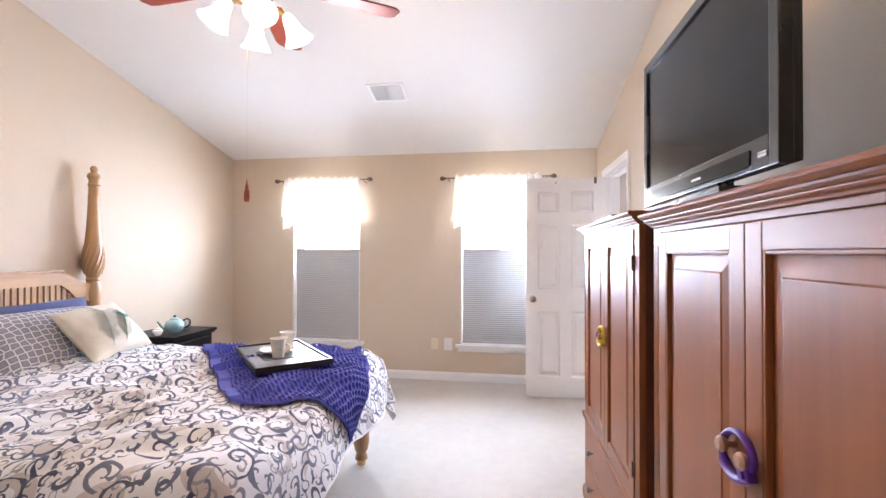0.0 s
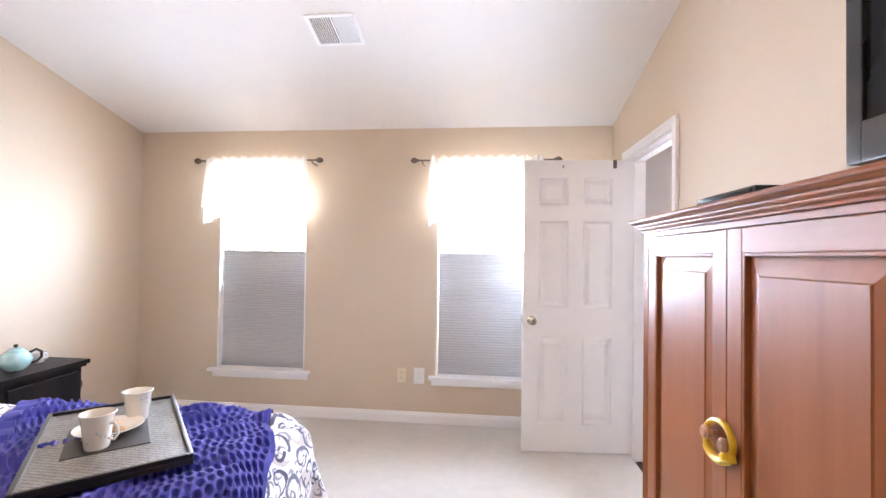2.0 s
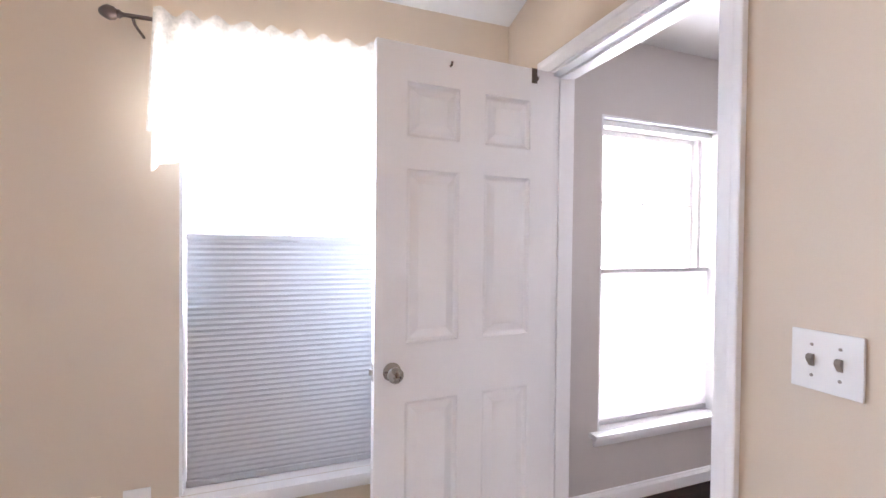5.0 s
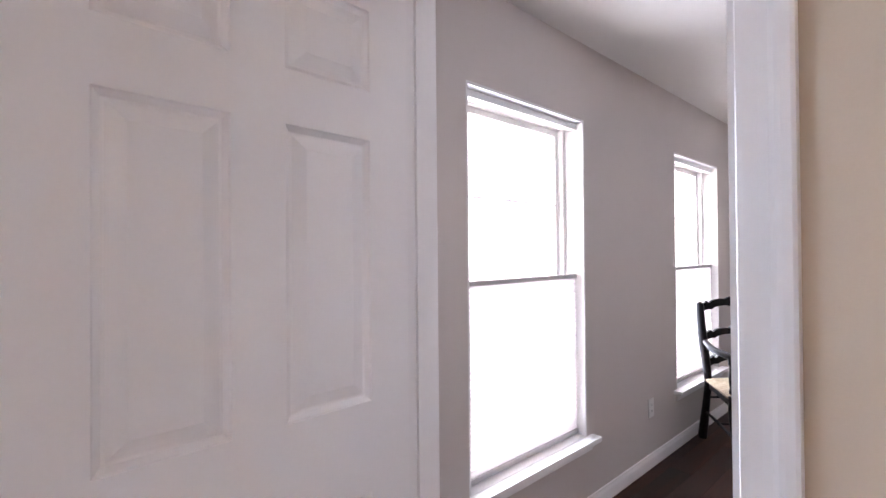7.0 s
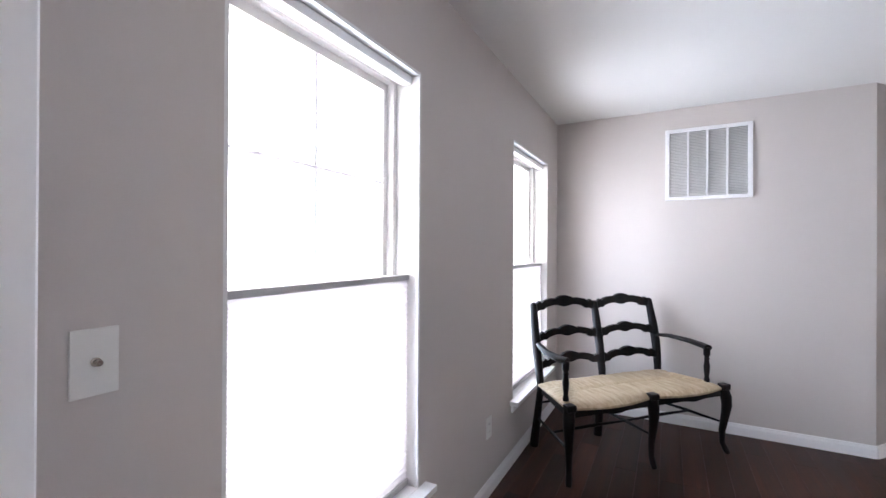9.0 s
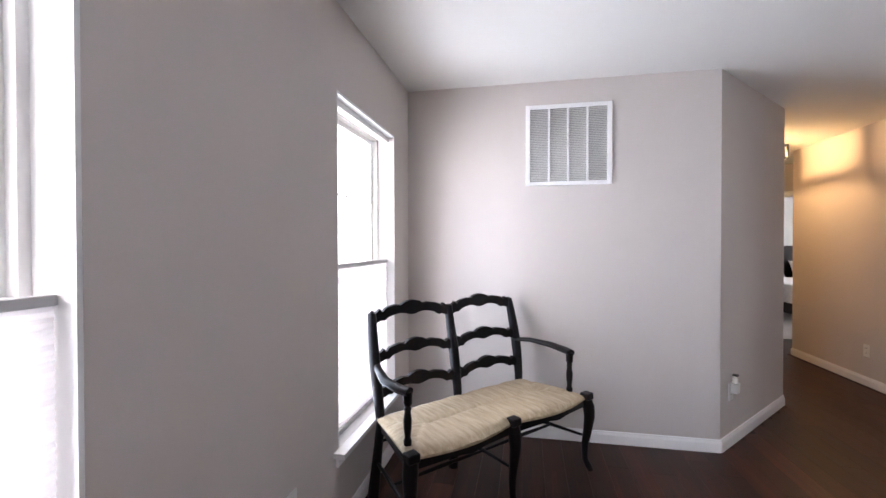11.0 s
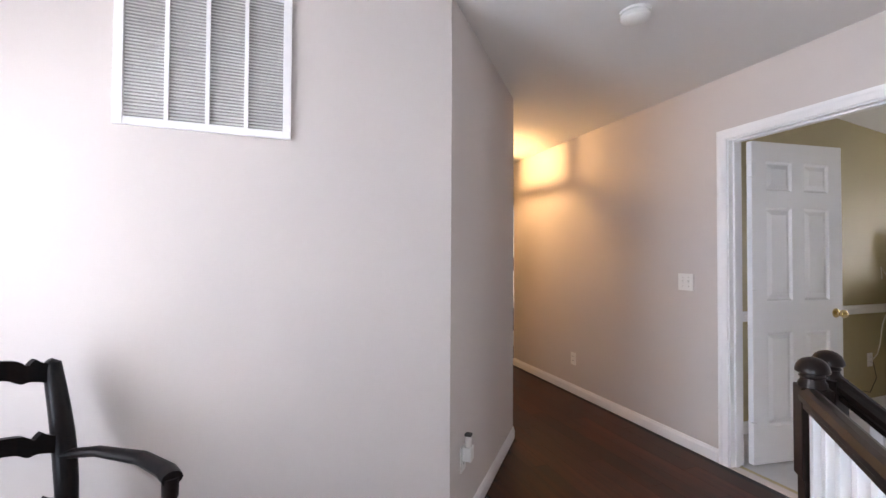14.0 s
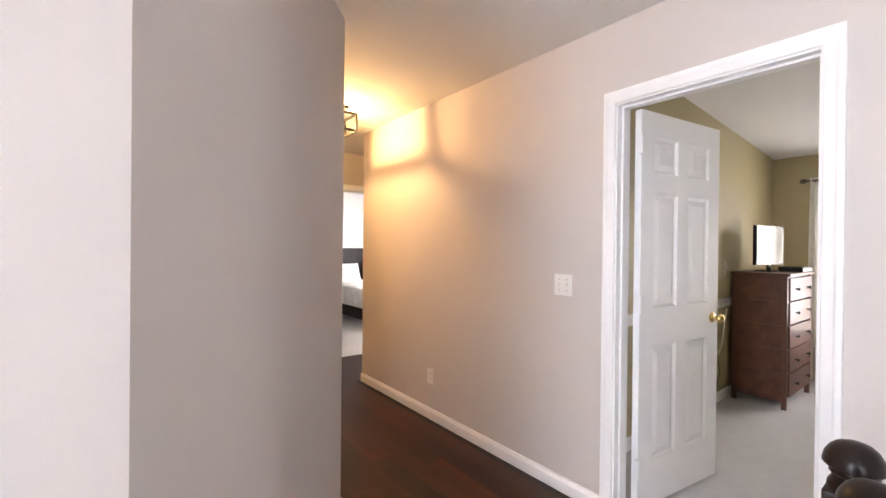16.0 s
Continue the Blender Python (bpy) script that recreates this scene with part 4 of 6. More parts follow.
def television():
    at = thing("television", "black flat television standing on top of the armoires", "television")
    x, y0, y1, z0, z1 = 0.905, 1.10, 1.945, 1.545, 2.10
    part("bezel", boxes((x, y0, z0, x + 0.03, y0 + 0.032, z1), (x, y1 - 0.032, z0, x + 0.03, y1, z1), (x, y0 + 0.032, z1 - 0.035, x + 0.03, y1 - 0.032, z1), (x, y0 + 0.032, z0, x + 0.03, y1 - 0.032, z0 + 0.07), bevel=0.003), M_TVCASE, at)
    part("screen", boxes((x + 0.008, y0 + 0.03, z0 + 0.068, x + 0.014, y1 - 0.03, z1 - 0.033)), M_SCREEN, at, "dark matt switched-off screen")
    part("back", boxes((x + 0.03, y0 + 0.004, z0 + 0.004, x + 0.05, y1 - 0.004, z1 - 0.004), (x + 0.05, y0 + 0.14, z0 + 0.05, x + 0.095, y1 - 0.14, z1 - 0.1), bevel=0.008, seg=2), M_TVCASE, at)
    part("speaker_bar", boxes((x - 0.003, y0 + 0.10, z0 + 0.012, x, y1 - 0.10, z0 + 0.05), bevel=0.001, seg=1), M_SCREEN, at)
    part("badge", boxes((x - 0.0042, 1.44, z0 + 0.026, x - 0.003, 1.50, z0 + 0.033)), M_SILVERTEXT, at)
    part("sticker", boxes((x - 0.0042, 1.135, z0 + 0.024, x - 0.003, 1.165, z0 + 0.031), (x - 0.0042, 1.135, z0 + 0.033, x - 0.003, 1.165, z0 + 0.036)), M_SILVERTEXT, at)
    part("neck", boxes((x + 0.012, 1.38, 1.50, x + 0.055, 1.59, z0 + 0.02), bevel=0.004), M_TVCASE, at)
    part("foot", boxes((x - 0.075, 1.18, 1.4985, x + 0.14, 1.46, 1.513), (x - 0.075, 1.46, 1.5005, x + 0.14, 1.80, 1.513), bevel=0.003), M_TVCASE, at)


television()
player = thing("media_player", "thin black media player lying on top of an armoire", "media player")
part("case", boxes((0.80, 2.02, 1.503, 1.0, 2.25, 1.526), bevel=0.003), M_TVCASE, player)
part("front_panel", boxes((0.7975, 2.03, 1.507, 0.80, 2.24, 1.522), bevel=0.001, seg=1), M_SCREEN, player)
for yy in (2.04, 2.24):
    part("rubber_foot", turned([(0.009, 0), (0.009, 0.0035), (0, 0.0035)], 10, (0.83, yy, 1.4998)), M_SLOT, player)


# ---- bedroom: bed ----
def duvet_material():
    m, n, l, b = material("white duvet with blue scrolls")
    uv = n.new("ShaderNodeUVMap").outputs[0]

    def scrolls(scale, turns, width, jitter, seed, reach):
        mp = n.new("ShaderNodeMapping")
        mp.inputs["Location"].default_value = (seed, seed * 0.7, 0)
        l.new(uv, mp.inputs[0])
        warp = n.new("ShaderNodeTexNoise")
        warp.inputs["Scale"].default_value = 5.0
        l.new(mp.outputs[0], warp.inputs["Vector"])
        w2 = n.new("ShaderNodeVectorMath")
        w2.operation = "MULTIPLY_ADD"
        l.new(warp.outputs["Color"], w2.inputs[0])
        w2.inputs[1].default_value = (0.07, 0.07, 0)
        l.new(mp.outputs[0], w2.inputs[2])
        vor = n.new("ShaderNodeTexVoronoi")
        vor.voronoi_dimensions = "2D"
        vor.inputs["Scale"].default_value, vor.inputs["Randomness"].default_value = scale, jitter
        l.new(w2.outputs[0], vor.inputs["Vector"])
        sub = n.new("ShaderNodeVectorMath")
        sub.operation = "SUBTRACT"
        l.new(w2.outputs[0], sub.inputs[0])
        l.new(vor.outputs["Position"], sub.inputs[1])
        sp = n.new("ShaderNodeSeparateXYZ")
        l.new(sub.outputs[0], sp.inputs[0])
        ang = math_node(n, l, "ARCTAN2", sp.outputs[1], sp.outputs[0])
        cs = n.new("ShaderNodeSeparateColor")
        l.new(vor.outputs["Color"], cs.inputs[0])
        flip = math_node(n, l, "SIGN", math_node(n, l, "SUBTRACT", cs.outputs[0], 0.5))
        d = vor.outputs["Distance"]
        ph = math_node(n, l, "ADD", math_node(n, l, "MULTIPLY", math_node(n, l, "MULTIPLY", ang, flip), 1 / (2 * math.pi)), math_node(n, l, "ADD", math_node(n, l, "MULTIPLY", d, turns), cs.outputs[1]))
        fr = math_node(n, l, "FRACT", ph)
        tri = math_node(n, l, "ABSOLUTE", math_node(n, l, "SUBTRACT", fr, 0.5))
        brush = noise_node(n, l, mp.outputs[0], scale * 1.6, 2)
        thick = math_node(n, l, "MULTIPLY", math_node(n, l, "MULTIPLY_ADD", d, width, 0.05), math_node(n, l, "MULTIPLY_ADD", brush, 3.8, -0.5))
        line = math_node(n, l, "LESS_THAN", tri, thick)
        near = math_node(n, l, "LESS_THAN", d, reach)
        return math_node(n, l, "MULTIPLY", line, near), cs.outputs[2], d

    s1, r1, d1 = scrolls(10.5, 1.9, 0.11, 0.95, 0.0, 0.62)
    s2, r2, d2 = scrolls(17.0, 1.5, 0.16, 1.0, 3.7, 0.5)
    s3, r3, d3 = scrolls(4.2, 0.4, 0.5, 0.9, 9.1, 0.33)
    white = (0.82, 0.83, 0.87)
    grey = (0.52, 0.45, 0.44)
    col = mix_rgb(n, l, math_node(n, l, "MULTIPLY", s3, 0.75), white, grey)
    tone = ramp(n, l, r2, ((0.35, (0.11, 0.13, 0.21)), (0.7, (0.33, 0.34, 0.40))))
    col = mix_rgb(n, l, s2, col, tone)
    tone1 = ramp(n, l, r1, ((0.3, (0.055, 0.07, 0.14)), (0.8, (0.16, 0.18, 0.26))))
    col = mix_rgb(n, l, s1, col, tone1)
    l.new(col, b.inputs["Base Color"])
    b.inputs["Roughness"].default_value = 0.85
    b.inputs["Sheen Weight"].default_value = 0.15
    c = coords(n)
    bump(n, l, b, math_node(n, l, "MULTIPLY_ADD", noise_node(n, l, c, 22, 4), 3.0, noise_node(n, l, c, 500, 2)), 0.35, 0.004)
    return m


def knit_material(name, color):
    m, n, l, b = material(name)
    c = coords(n)
    big, fine = noise_node(n, l, c, 8, 3), noise_node(n, l, c, 260, 3, 0.7)
    lo, hi = tuple(v * 0.7 for v in color), tuple(min(1, v * 1.2) for v in color)
    l.new(mix_rgb(n, l, 0.5, ramp(n, l, big, ((0.3, lo), (0.7, hi))), ramp(n, l, fine, ((0.3, lo), (0.7, hi)))), b.inputs["Base Color"])
    b.inputs["Roughness"].default_value = 0.9
    b.inputs["Sheen Weight"].default_value = 0.08
    bump(n, l, b, fine, 0.6, 0.003)
    return m


BED_X0, BED_X1, BED_Y0, BED_Y1, BED_TOP = -2.50, -0.475, 1.22, 2.76, 0.735


def drape(u, v, lift=0.0):
    """The bed's covered surface: unfolded metres to a place."""
    cx, cy = min(max(u, BED_X0), BED_X1 - 0.05), min(max(v, BED_Y0 + 0.05), BED_Y1 - 0.05)
    dx, dy = u - cx, v - cy
    d = math.hypot(dx, dy)
    puff = 0.018 * noise.noise((u * 2.1, v * 2.1, 0.3)) + 0.012 * noise.noise((u * 5.5, v * 4.5, 4.0)) + 0.006 * noise.noise((u * 14, v * 11, 9.0))
    fold = noise.noise(((u * 0.8 + v * 0.6) * 0.9, (v * 0.8 - u * 0.6) * 6.5, 2.0))
    ridge = noise.noise(((u * 0.5 + v * 0.87) * 1.1, (v * 0.5 - u * 0.87) * 5.0, 7.0))
    puff += 0.036 * (abs(fold) ** 0.7) + 0.026 * max(0.0, 1 - abs(ridge) * 5) - 0.018
    if d < 1e-6:
        return Vector((u, v, BED_TOP + puff + lift))
    nx, ny = dx / d, dy / d
    r = 0.15
    a = min(d / r, math.pi / 2)
    over = max(0.0, d - r * math.pi / 2)
    ang = math.atan2(ny, nx)
    wave = 0.035 * math.sin(ang * 9 + (u + v) * 9) * min(1, over / 0.2)
    out = r * math.sin(a) + over * 0.16 + wave + lift * math.sin(a)
    return Vector((cx + nx * out, cy + ny * out, BED_TOP + puff * (1 - a / math.pi) - r * (1 - math.cos(a)) - over * 0.97 + lift * math.cos(a)))


def cloth_grid(n0, n1, f, uvf):
    bm = bmesh.new()
    lay = bm.loops.layers.uv.new("UVMap")
    g = [[bm.verts.new(f(i / n0, j / n1)) for i in range(n0 + 1)] for j in range(n1 + 1)]
    for j in range(n1):
        for i in range(n0):
            face = bm.faces.new((g[j][i], g[j][i + 1], g[j + 1][i + 1], g[j + 1][i]))
            for lp, (a, b) in zip(face.loops, ((i, j), (i + 1, j), (i + 1, j + 1), (i, j + 1))):
                lp[lay].uv = uvf(a / n0, b / n1)
    return bm


def bed():
    at = thing("bed", "golden oak four-post bed with a slatted headboard", "bed")
    xh, xf = -2.575, -0.50
    tall = [(0.034, 0.05), (0.034, 0.055), (0.026, 0.06), (0.036, 0.07), (0.042, 0.10), (0.042, 0.50), (0.045, 0.52), (0.045, 1.00), (0.050, 1.03), (0.052, 1.06), (0.048, 1.11), (0.040, 1.145), (0.036, 1.155), (0.044, 1.165), (0.040, 1.175), (0.036, 1.185), (0.052, 1.22), (0.062, 1.28), (0.060, 1.35), (0.050, 1.44), (0.042, 1.54), (0.036, 1.66), (0.033, 1.76), (0.036, 1.765), (0.031, 1.775), (0.031, 1.84), (0.039, 1.845), (0.032, 1.855), (0.030, 1.875), (0.042, 1.905), (0.034, 1.925), (0.018, 1.935), (0.022, 1.95), (0.024, 1.965), (0.017, 1.98), (0, 1.985)]
    for y in (1.18, 2.80):
        post = part("headpost", turned(tall, 32, (xh, y, 0)), M_OAK, at, "tall turned oak bedpost with carved twist", True)
        for k in range(14):
            a0 = 2 * math.pi * k / 14
            tw = tube([(xh + rr * math.cos(a0 + q), y + rr * math.sin(a0 + q), zz) for rr, zz, q in ((0.050, 1.205, 0), (0.060, 1.25, 0.25), (0.063, 1.30, 0.5), (0.061, 1.35, 0.75), (0.054, 1.41, 1.0))], [0.002, 0.006, 0.007, 0.006, 0.002], 6)
            part("carved_ridge", tw, M_OAK, post, "", True)
    foot = [(0.026, 0.05), (0.030, 0.056), (0.022, 0.068), (0.030, 0.076), (0.040, 0.085), (0.034, 0.11), (0.028, 0.125), (0.040, 0.14), (0.050, 0.19), (0.046, 0.26), (0.042, 0.31), (0.045, 0.32), (0.045, 0.50), (0.030, 0.52), (0, 0.525)]
    for y in (1.30, 2.70):
        part("footpost", turned(foot, 28, (xf - 0.03, y, 0)), M_OAK, at, "short turned oak bed foot", True)
    part("side_rail", boxes((xh + 0.04, 1.22, 0.28, xf - 0.06, 1.245, 0.43), bevel=0.003), M_OAK_H, at)
    part("side_rail", boxes((xh + 0.04, 2.735, 0.28, xf - 0.06, 2.76, 0.43), bevel=0.003), M_OAK_H, at)
    part("foot_rail", boxes((xf - 0.045, 1.335, 0.28, xf - 0.02, 2.665, 0.43), bevel=0.003), M_OAK_H, at)
    arch = [(1.22, 1.02), (1.30, 1.03), (1.36, 1.10), (1.42, 1.145), (2.56, 1.145), (2.62, 1.10), (2.68, 1.03), (2.76, 1.02), (2.76, 1.14), (2.70, 1.16), (2.60, 1.215), (2.45, 1.225), (1.53, 1.225), (1.38, 1.215), (1.28, 1.16), (1.22, 1.14)]
    part("head_rail", prism(arch, xh - 0.02, xh + 0.02, "x"), M_OAK_H, at, "arched oak top rail")
    part("head_cap", boxes((xh - 0.032, 1.40, 1.225, xh + 0.032, 2.58, 1.243), bevel=0.006), M_OAK_H, at)
    part("lower_rail", boxes((xh - 0.018, 1.22, 0.45, xh + 0.018, 2.76, 0.60), bevel=0.003), M_OAK_H, at)
    k = 40
    for i in range(k):
        y = 1.26 + (2.72 - 1.26) * (i + 0.5) / k
        top = 1.15 if 1.42 < y < 2.56 else 1.15 - 0.115 * min(1, (max(1.42 - y, y - 2.56)) / 0.12)
        part("slat", boxes((xh - 0.008, y - 0.011, 0.60, xh + 0.008, y + 0.011, top)), M_OAK, at)


bed()
box_spring = thing("mattress", "white mattress and box spring under the duvet", "mattress")
part("mattress", boxes((-2.53, 1.26, 0.45, -0.57, 2.72, 0.70), bevel=0.05, seg=3), M_PLATE, box_spring)
part("box_spring", boxes((-2.53, 1.26, 0.26, -0.57, 2.72, 0.45), bevel=0.02, seg=2), M_PLATE, box_spring)
M_DUVET = duvet_material()
M_DUVET_HEM = plain("white hem cloth", (0.80, 0.80, 0.82), 0.85, vary=0.04, grain=300)
duvet = thing("duvet", "white duvet with navy and grey scroll pattern, draped over the bed", "duvet")
_u0, _u1, _v0, _v1 = -2.50, -0.14, 0.72, 3.12
part("cover", cloth_grid(150, 160, lambda a, b: drape(_u0 + (_u1 - _u0) * a, _v0 + (_v1 - _v0) * b), lambda a, b: (_u0 + (_u1 - _u0) * a, _v0 + (_v1 - _v0) * b)), M_DUVET, duvet, "", True)

_edge = [(_u0 + (_u1 - _u0) * k / 60, _v0) for k in range(61)] + [(_u1, _v0 + (_v1 - _v0) * k / 60) for k in range(1, 61)] + [(_u1 - (_u1 - _u0) * k / 60, _v1) for k in range(1, 61)]
part("hem", tube([drape(u, v) for u, v in _edge], 0.005, 8), M_DUVET_HEM, duvet, "stitched white hem", True)
M_THROW = knit_material("royal blue knit", (0.034, 0.038, 0.30))
_P = (Vector((-1.72, 2.80)), Vector((-0.74, 1.70)), Vector((-0.17, 2.05)), Vector((-0.60, 2.84)))


def throw_at(a, b):
    """a runs from the smooth hem to the far hem, b along the hem."""
    q = (_P[0] * (1 - a) + _P[3] * a) * (1 - b) + (_P[1] * (1 - a) + _P[2] * a) * b
    rows, cols = 22.0, 36.0
    ia = math.floor(a * cols)
    shift = 0.5 * (ia % 2)
    fa, fb = (a * cols) % 1 - 0.5, (b * rows + shift) % 1 - 0.5
    hole = max(0.0, 1 - (fa / 0.42) ** 2 - (fb / 0.40) ** 2)
    h = 0.0125 - 0.0125 * min(1, hole * 1.6)
    if a < 0.07 or a > 0.975 or b < 0.012 or b > 0.988:
        h = 0.008
    edge = min(a, 1 - a, b, 1 - b)
    return drape(q.x + 0.01 * math.sin(b * 21), q.y + 0.008 * math.sin(a * 17), 0.012 + h - (0.006 if edge < 0.004 else 0))


throw = thing("throw_blanket", "royal blue honeycomb-knit throw laid across the foot of the bed", "blanket")
part("knit", cloth_grid(260, 200, throw_at, lambda a, b: (a, b)), M_THROW, throw, "", True)


# ---- bedroom: pillows ----
def pillow_bm(w, h, t, seed):
    rnd = random.Random(seed)
    ox = rnd.uniform(0, 40)
    bm = bmesh.new()
    lay = bm.loops.layers.uv.new("UVMap")
    k = 28
    for s in (1, -1):
        g = []
        for j in range(k + 1):
            row = []
            for i in range(k + 1):
                u, v = i / k * 2 - 1, j / k * 2 - 1
                e = max(0.0, (1 - u * u) * (1 - v * v)) ** 0.42
                pinch = 1 - 0.07 * (u * u * (1 - v * v) + v * v * (1 - u * u)) * 0 - 0.05 * (1 - abs(u)) * abs(v) ** 3 - 0.05 * (1 - abs(v)) * abs(u) ** 3
                z = s * t / 2 * e + 0.008 * noise.noise((u * 3 + ox, v * 3, s * 2.0)) * e
                row.append(bm.verts.new((u * w / 2 * pinch, v * h / 2 * pinch, z)))
            g.append(row)
        for j in range(k):
            for i in range(k):
                q = [g[j][i], g[j][i + 1], g[j + 1][i + 1], g[j + 1][i]]
                f = bm.faces.new(q if s > 0 else q[::-1])
                idx = [(i, j), (i + 1, j), (i + 1, j + 1), (i, j + 1)]
                for lp, (a, b) in zip(f.loops, idx if s > 0 else idx[::-1]):
                    lp[lay].uv = (a / k * w, b / k * h)
    bmesh.ops.remove_doubles(bm, verts=bm.verts, dist=0.0005)
    return bm


def honey_material():
    m, n, l, b = material("grey honeycomb print")
    uv = n.new("ShaderNodeUVMap").outputs[0]
    vor = n.new("ShaderNodeTexVoronoi")
    vor.voronoi_dimensions, vor.feature = "2D", "DISTANCE_TO_EDGE"
    vor.inputs["Scale"].default_value, vor.inputs["Randomness"].default_value = 27.0, 0.4
    l.new(uv, vor.inputs["Vector"])
    rim = ramp(n, l, vor.outputs["Distance"], ((0.07, (0.74, 0.74, 0.76)), (0.10, (0.22, 0.23, 0.30)), (0.30, (0.30, 0.31, 0.38))))
    l.new(rim, b.inputs["Base Color"])
    b.inputs["Roughness"].default_value = 0.85
    bump(n, l, b, noise_node(n, l, coords(n), 18, 4), 0.3, 0.006)
    return m


def cloth_material(name, color, scale=18):
    m, n, l, b = material(name)
    c = coords(n)
    k = noise_node(n, l, c, 6, 4)
    l.new(ramp(n, l, k, ((0.3, tuple(v * 0.82 for v in color)), (0.7, tuple(min(1, v * 1.1) for v in color)))), b.inputs["Base Color"])
    b.inputs["Roughness"].default_value = 0.85
    b.inputs["Sheen Weight"].default_value = 0.2
    bump(n, l, b, math_node(n, l, "MULTIPLY_ADD", noise_node(n, l, c, scale, 4), 2.0, noise_node(n, l, c, 500, 2)), 0.35, 0.005)
    return m


M_CREAM = cloth_material("cream cushion cloth", (0.74, 0.68, 0.58))
M_BLUEPIL = cloth_material("slate blue pillowcase", (0.05, 0.07, 0.20))
M_WHITEPIL = cloth_material("white pillowcase", (0.78, 0.78, 0.78))
M_HONEY = honey_material()
M_FEATHER = cloth_material("green feather print", (0.10, 0.16, 0.13), 40)
M_FEATHER2 = cloth_material("grey feather print", (0.30, 0.34, 0.32), 40)
M_EYE = plain("teal feather eye", (0.02, 0.14, 0.16), 0.7)

_blue = pose(-2.43, 2.29, 0.87, 68, 0, 90)
p1 = thing("pillow", "slate blue pillow leaning on the headboard", "pillow", _blue, "pillows on the bed")
part("case", pillow_bm(0.78, 0.40, 0.17, 1), M_BLUEPIL, p1, "", True)
_duv = pose(-2.33, 1.72, 0.86, 52, 0, 92)
p2 = thing("pillow", "white pillow with navy scroll print on the bed", "pillow", _duv, "pillows on the bed")
part("case", pillow_bm(0.72, 0.44, 0.18, 2), M_DUVET, p2, "", True)
_hon = pose(-2.24, 2.27, 0.865, 42, 0, 86)
p3 = thing("pillow", "grey pillow with a white honeycomb print", "pillow", _hon, "pillows on the bed")
part("case", pillow_bm(0.66, 0.42, 0.18, 3), M_HONEY, p3, "", True)
_pea = pose(-2.02, 2.37, 0.895, 42, 10, 72) @ pose(0, 0, 0, 0, 0, 22)
cushion = thing("cushion", "cream square cushion printed with a green peacock feather", "cushion", _pea, "pillows on the bed")
part("case", pillow_bm(0.38, 0.38, 0.14, 4), M_CREAM, cushion, "", True)
_fb = bmesh.new()
_rf = random.Random(12)


def on_cushion(u, v):
    e = max(0.0, (1 - u * u) * (1 - v * v)) ** 0.42
    return Vector((u * 0.185, v * 0.185, 0.070 * e + 0.0035))


def feather(x0, y0, x1, y1, mat, name, count, width):
    bm = bmesh.new()
    d = Vector((x1 - x0, y1 - y0))
    pn = Vector((-d.y, d.x)).normalized()
    tube([on_cushion(x0 + d.x * k / 8, y0 + d.y * k / 8) for k in range(9)], 0.0016, 5, bm)
    for k in range(count):
        f = 0.12 + 0.86 * k / count
        for s in (-1, 1):
            ln = width * (0.5 + 0.5 * math.sin(min(1, f) * 2.6)) * _rf.uniform(0.75, 1.1)
            p0 = Vector((x0, y0)) + d * f
            pts = []
            for q in range(4):
                w = q / 3
                p = p0 + d.normalized() * (ln * 0.9 * w) + pn * s * ln * w
                pts.append(on_cushion(max(-0.93, min(0.93, p.x)), max(-0.93, min(0.93, p.y))))
            tube(pts, [0.0012, 0.0012, 0.001, 0.0005], 4, bm)
    return part(name, bm, mat, cushion, "printed peacock feather")


feather(-0.35, -0.8, 0.15, 0.55, M_FEATHER2, "feather", 26, 0.42)
_f2 = feather(0.1, -0.75, 0.72, 0.30, M_FEATHER, "feather", 22, 0.32)
part("feather_eye", turned([(0.030, 0.0), (0.026, 0.003), (0, 0.004)], 16), M_EYE, _f2, "", True, Matrix.Translation(on_cushion(0.66, 0.22) + Vector((0, 0, -0.001))) @ pose(0, 0, 0, -12, 25, 0))


# ---- bedroom: tray with tea things ----
M_TRAY = plain("black lacquer", (0.02, 0.018, 0.017), 0.4, relief=0.05)
M_PORCELAIN = plain("white porcelain", (0.78, 0.75, 0.70), 0.2, vary=0.03, relief=0.0, coat=0.3)
M_PRINT = plain("pale flower print", (0.55, 0.58, 0.55), 0.4, vary=0.3, scale=40)
M_COOKIE = plain("baked biscuit", (0.52, 0.32, 0.17), 0.85, vary=0.25, scale=60, grain=300, relief=0.6, depth=0.002)
M_WICKER, _n, _l, _b = material("silver woven tray")
_uv = coords(_n)
_wv = _n.new("ShaderNodeTexVoronoi")
_wv.inputs["Scale"].default_value, _wv.inputs["Randomness"].default_value = 72.0, 0.22
_mpw = _n.new("ShaderNodeMapping")
_mpw.inputs["Rotation"].default_value = (0, 0, radians(45))
_l.new(_uv, _mpw.inputs[0])
_l.new(_mpw.outputs[0], _wv.inputs["Vector"])
_tone = ramp(_n, _l, noise_node(_n, _l, _uv, 9, 4), ((0.3, (0.20, 0.19, 0.17)), (0.7, (0.44, 0.44, 0.43))))
_l.new(mix_rgb(_n, _l, math_node(_n, _l, "MULTIPLY", _wv.outputs["Distance"], 1.3), _tone, (0.07, 0.065, 0.06)), _b.inputs["Base Color"])
_b.inputs["Roughness"].default_value, _b.inputs["Metallic"].default_value = 0.35, 0.3
bump(_n, _l, _b, math_node(_n, _l, "MULTIPLY", _wv.outputs["Distance"], -1.0), 0.6, 0.003)

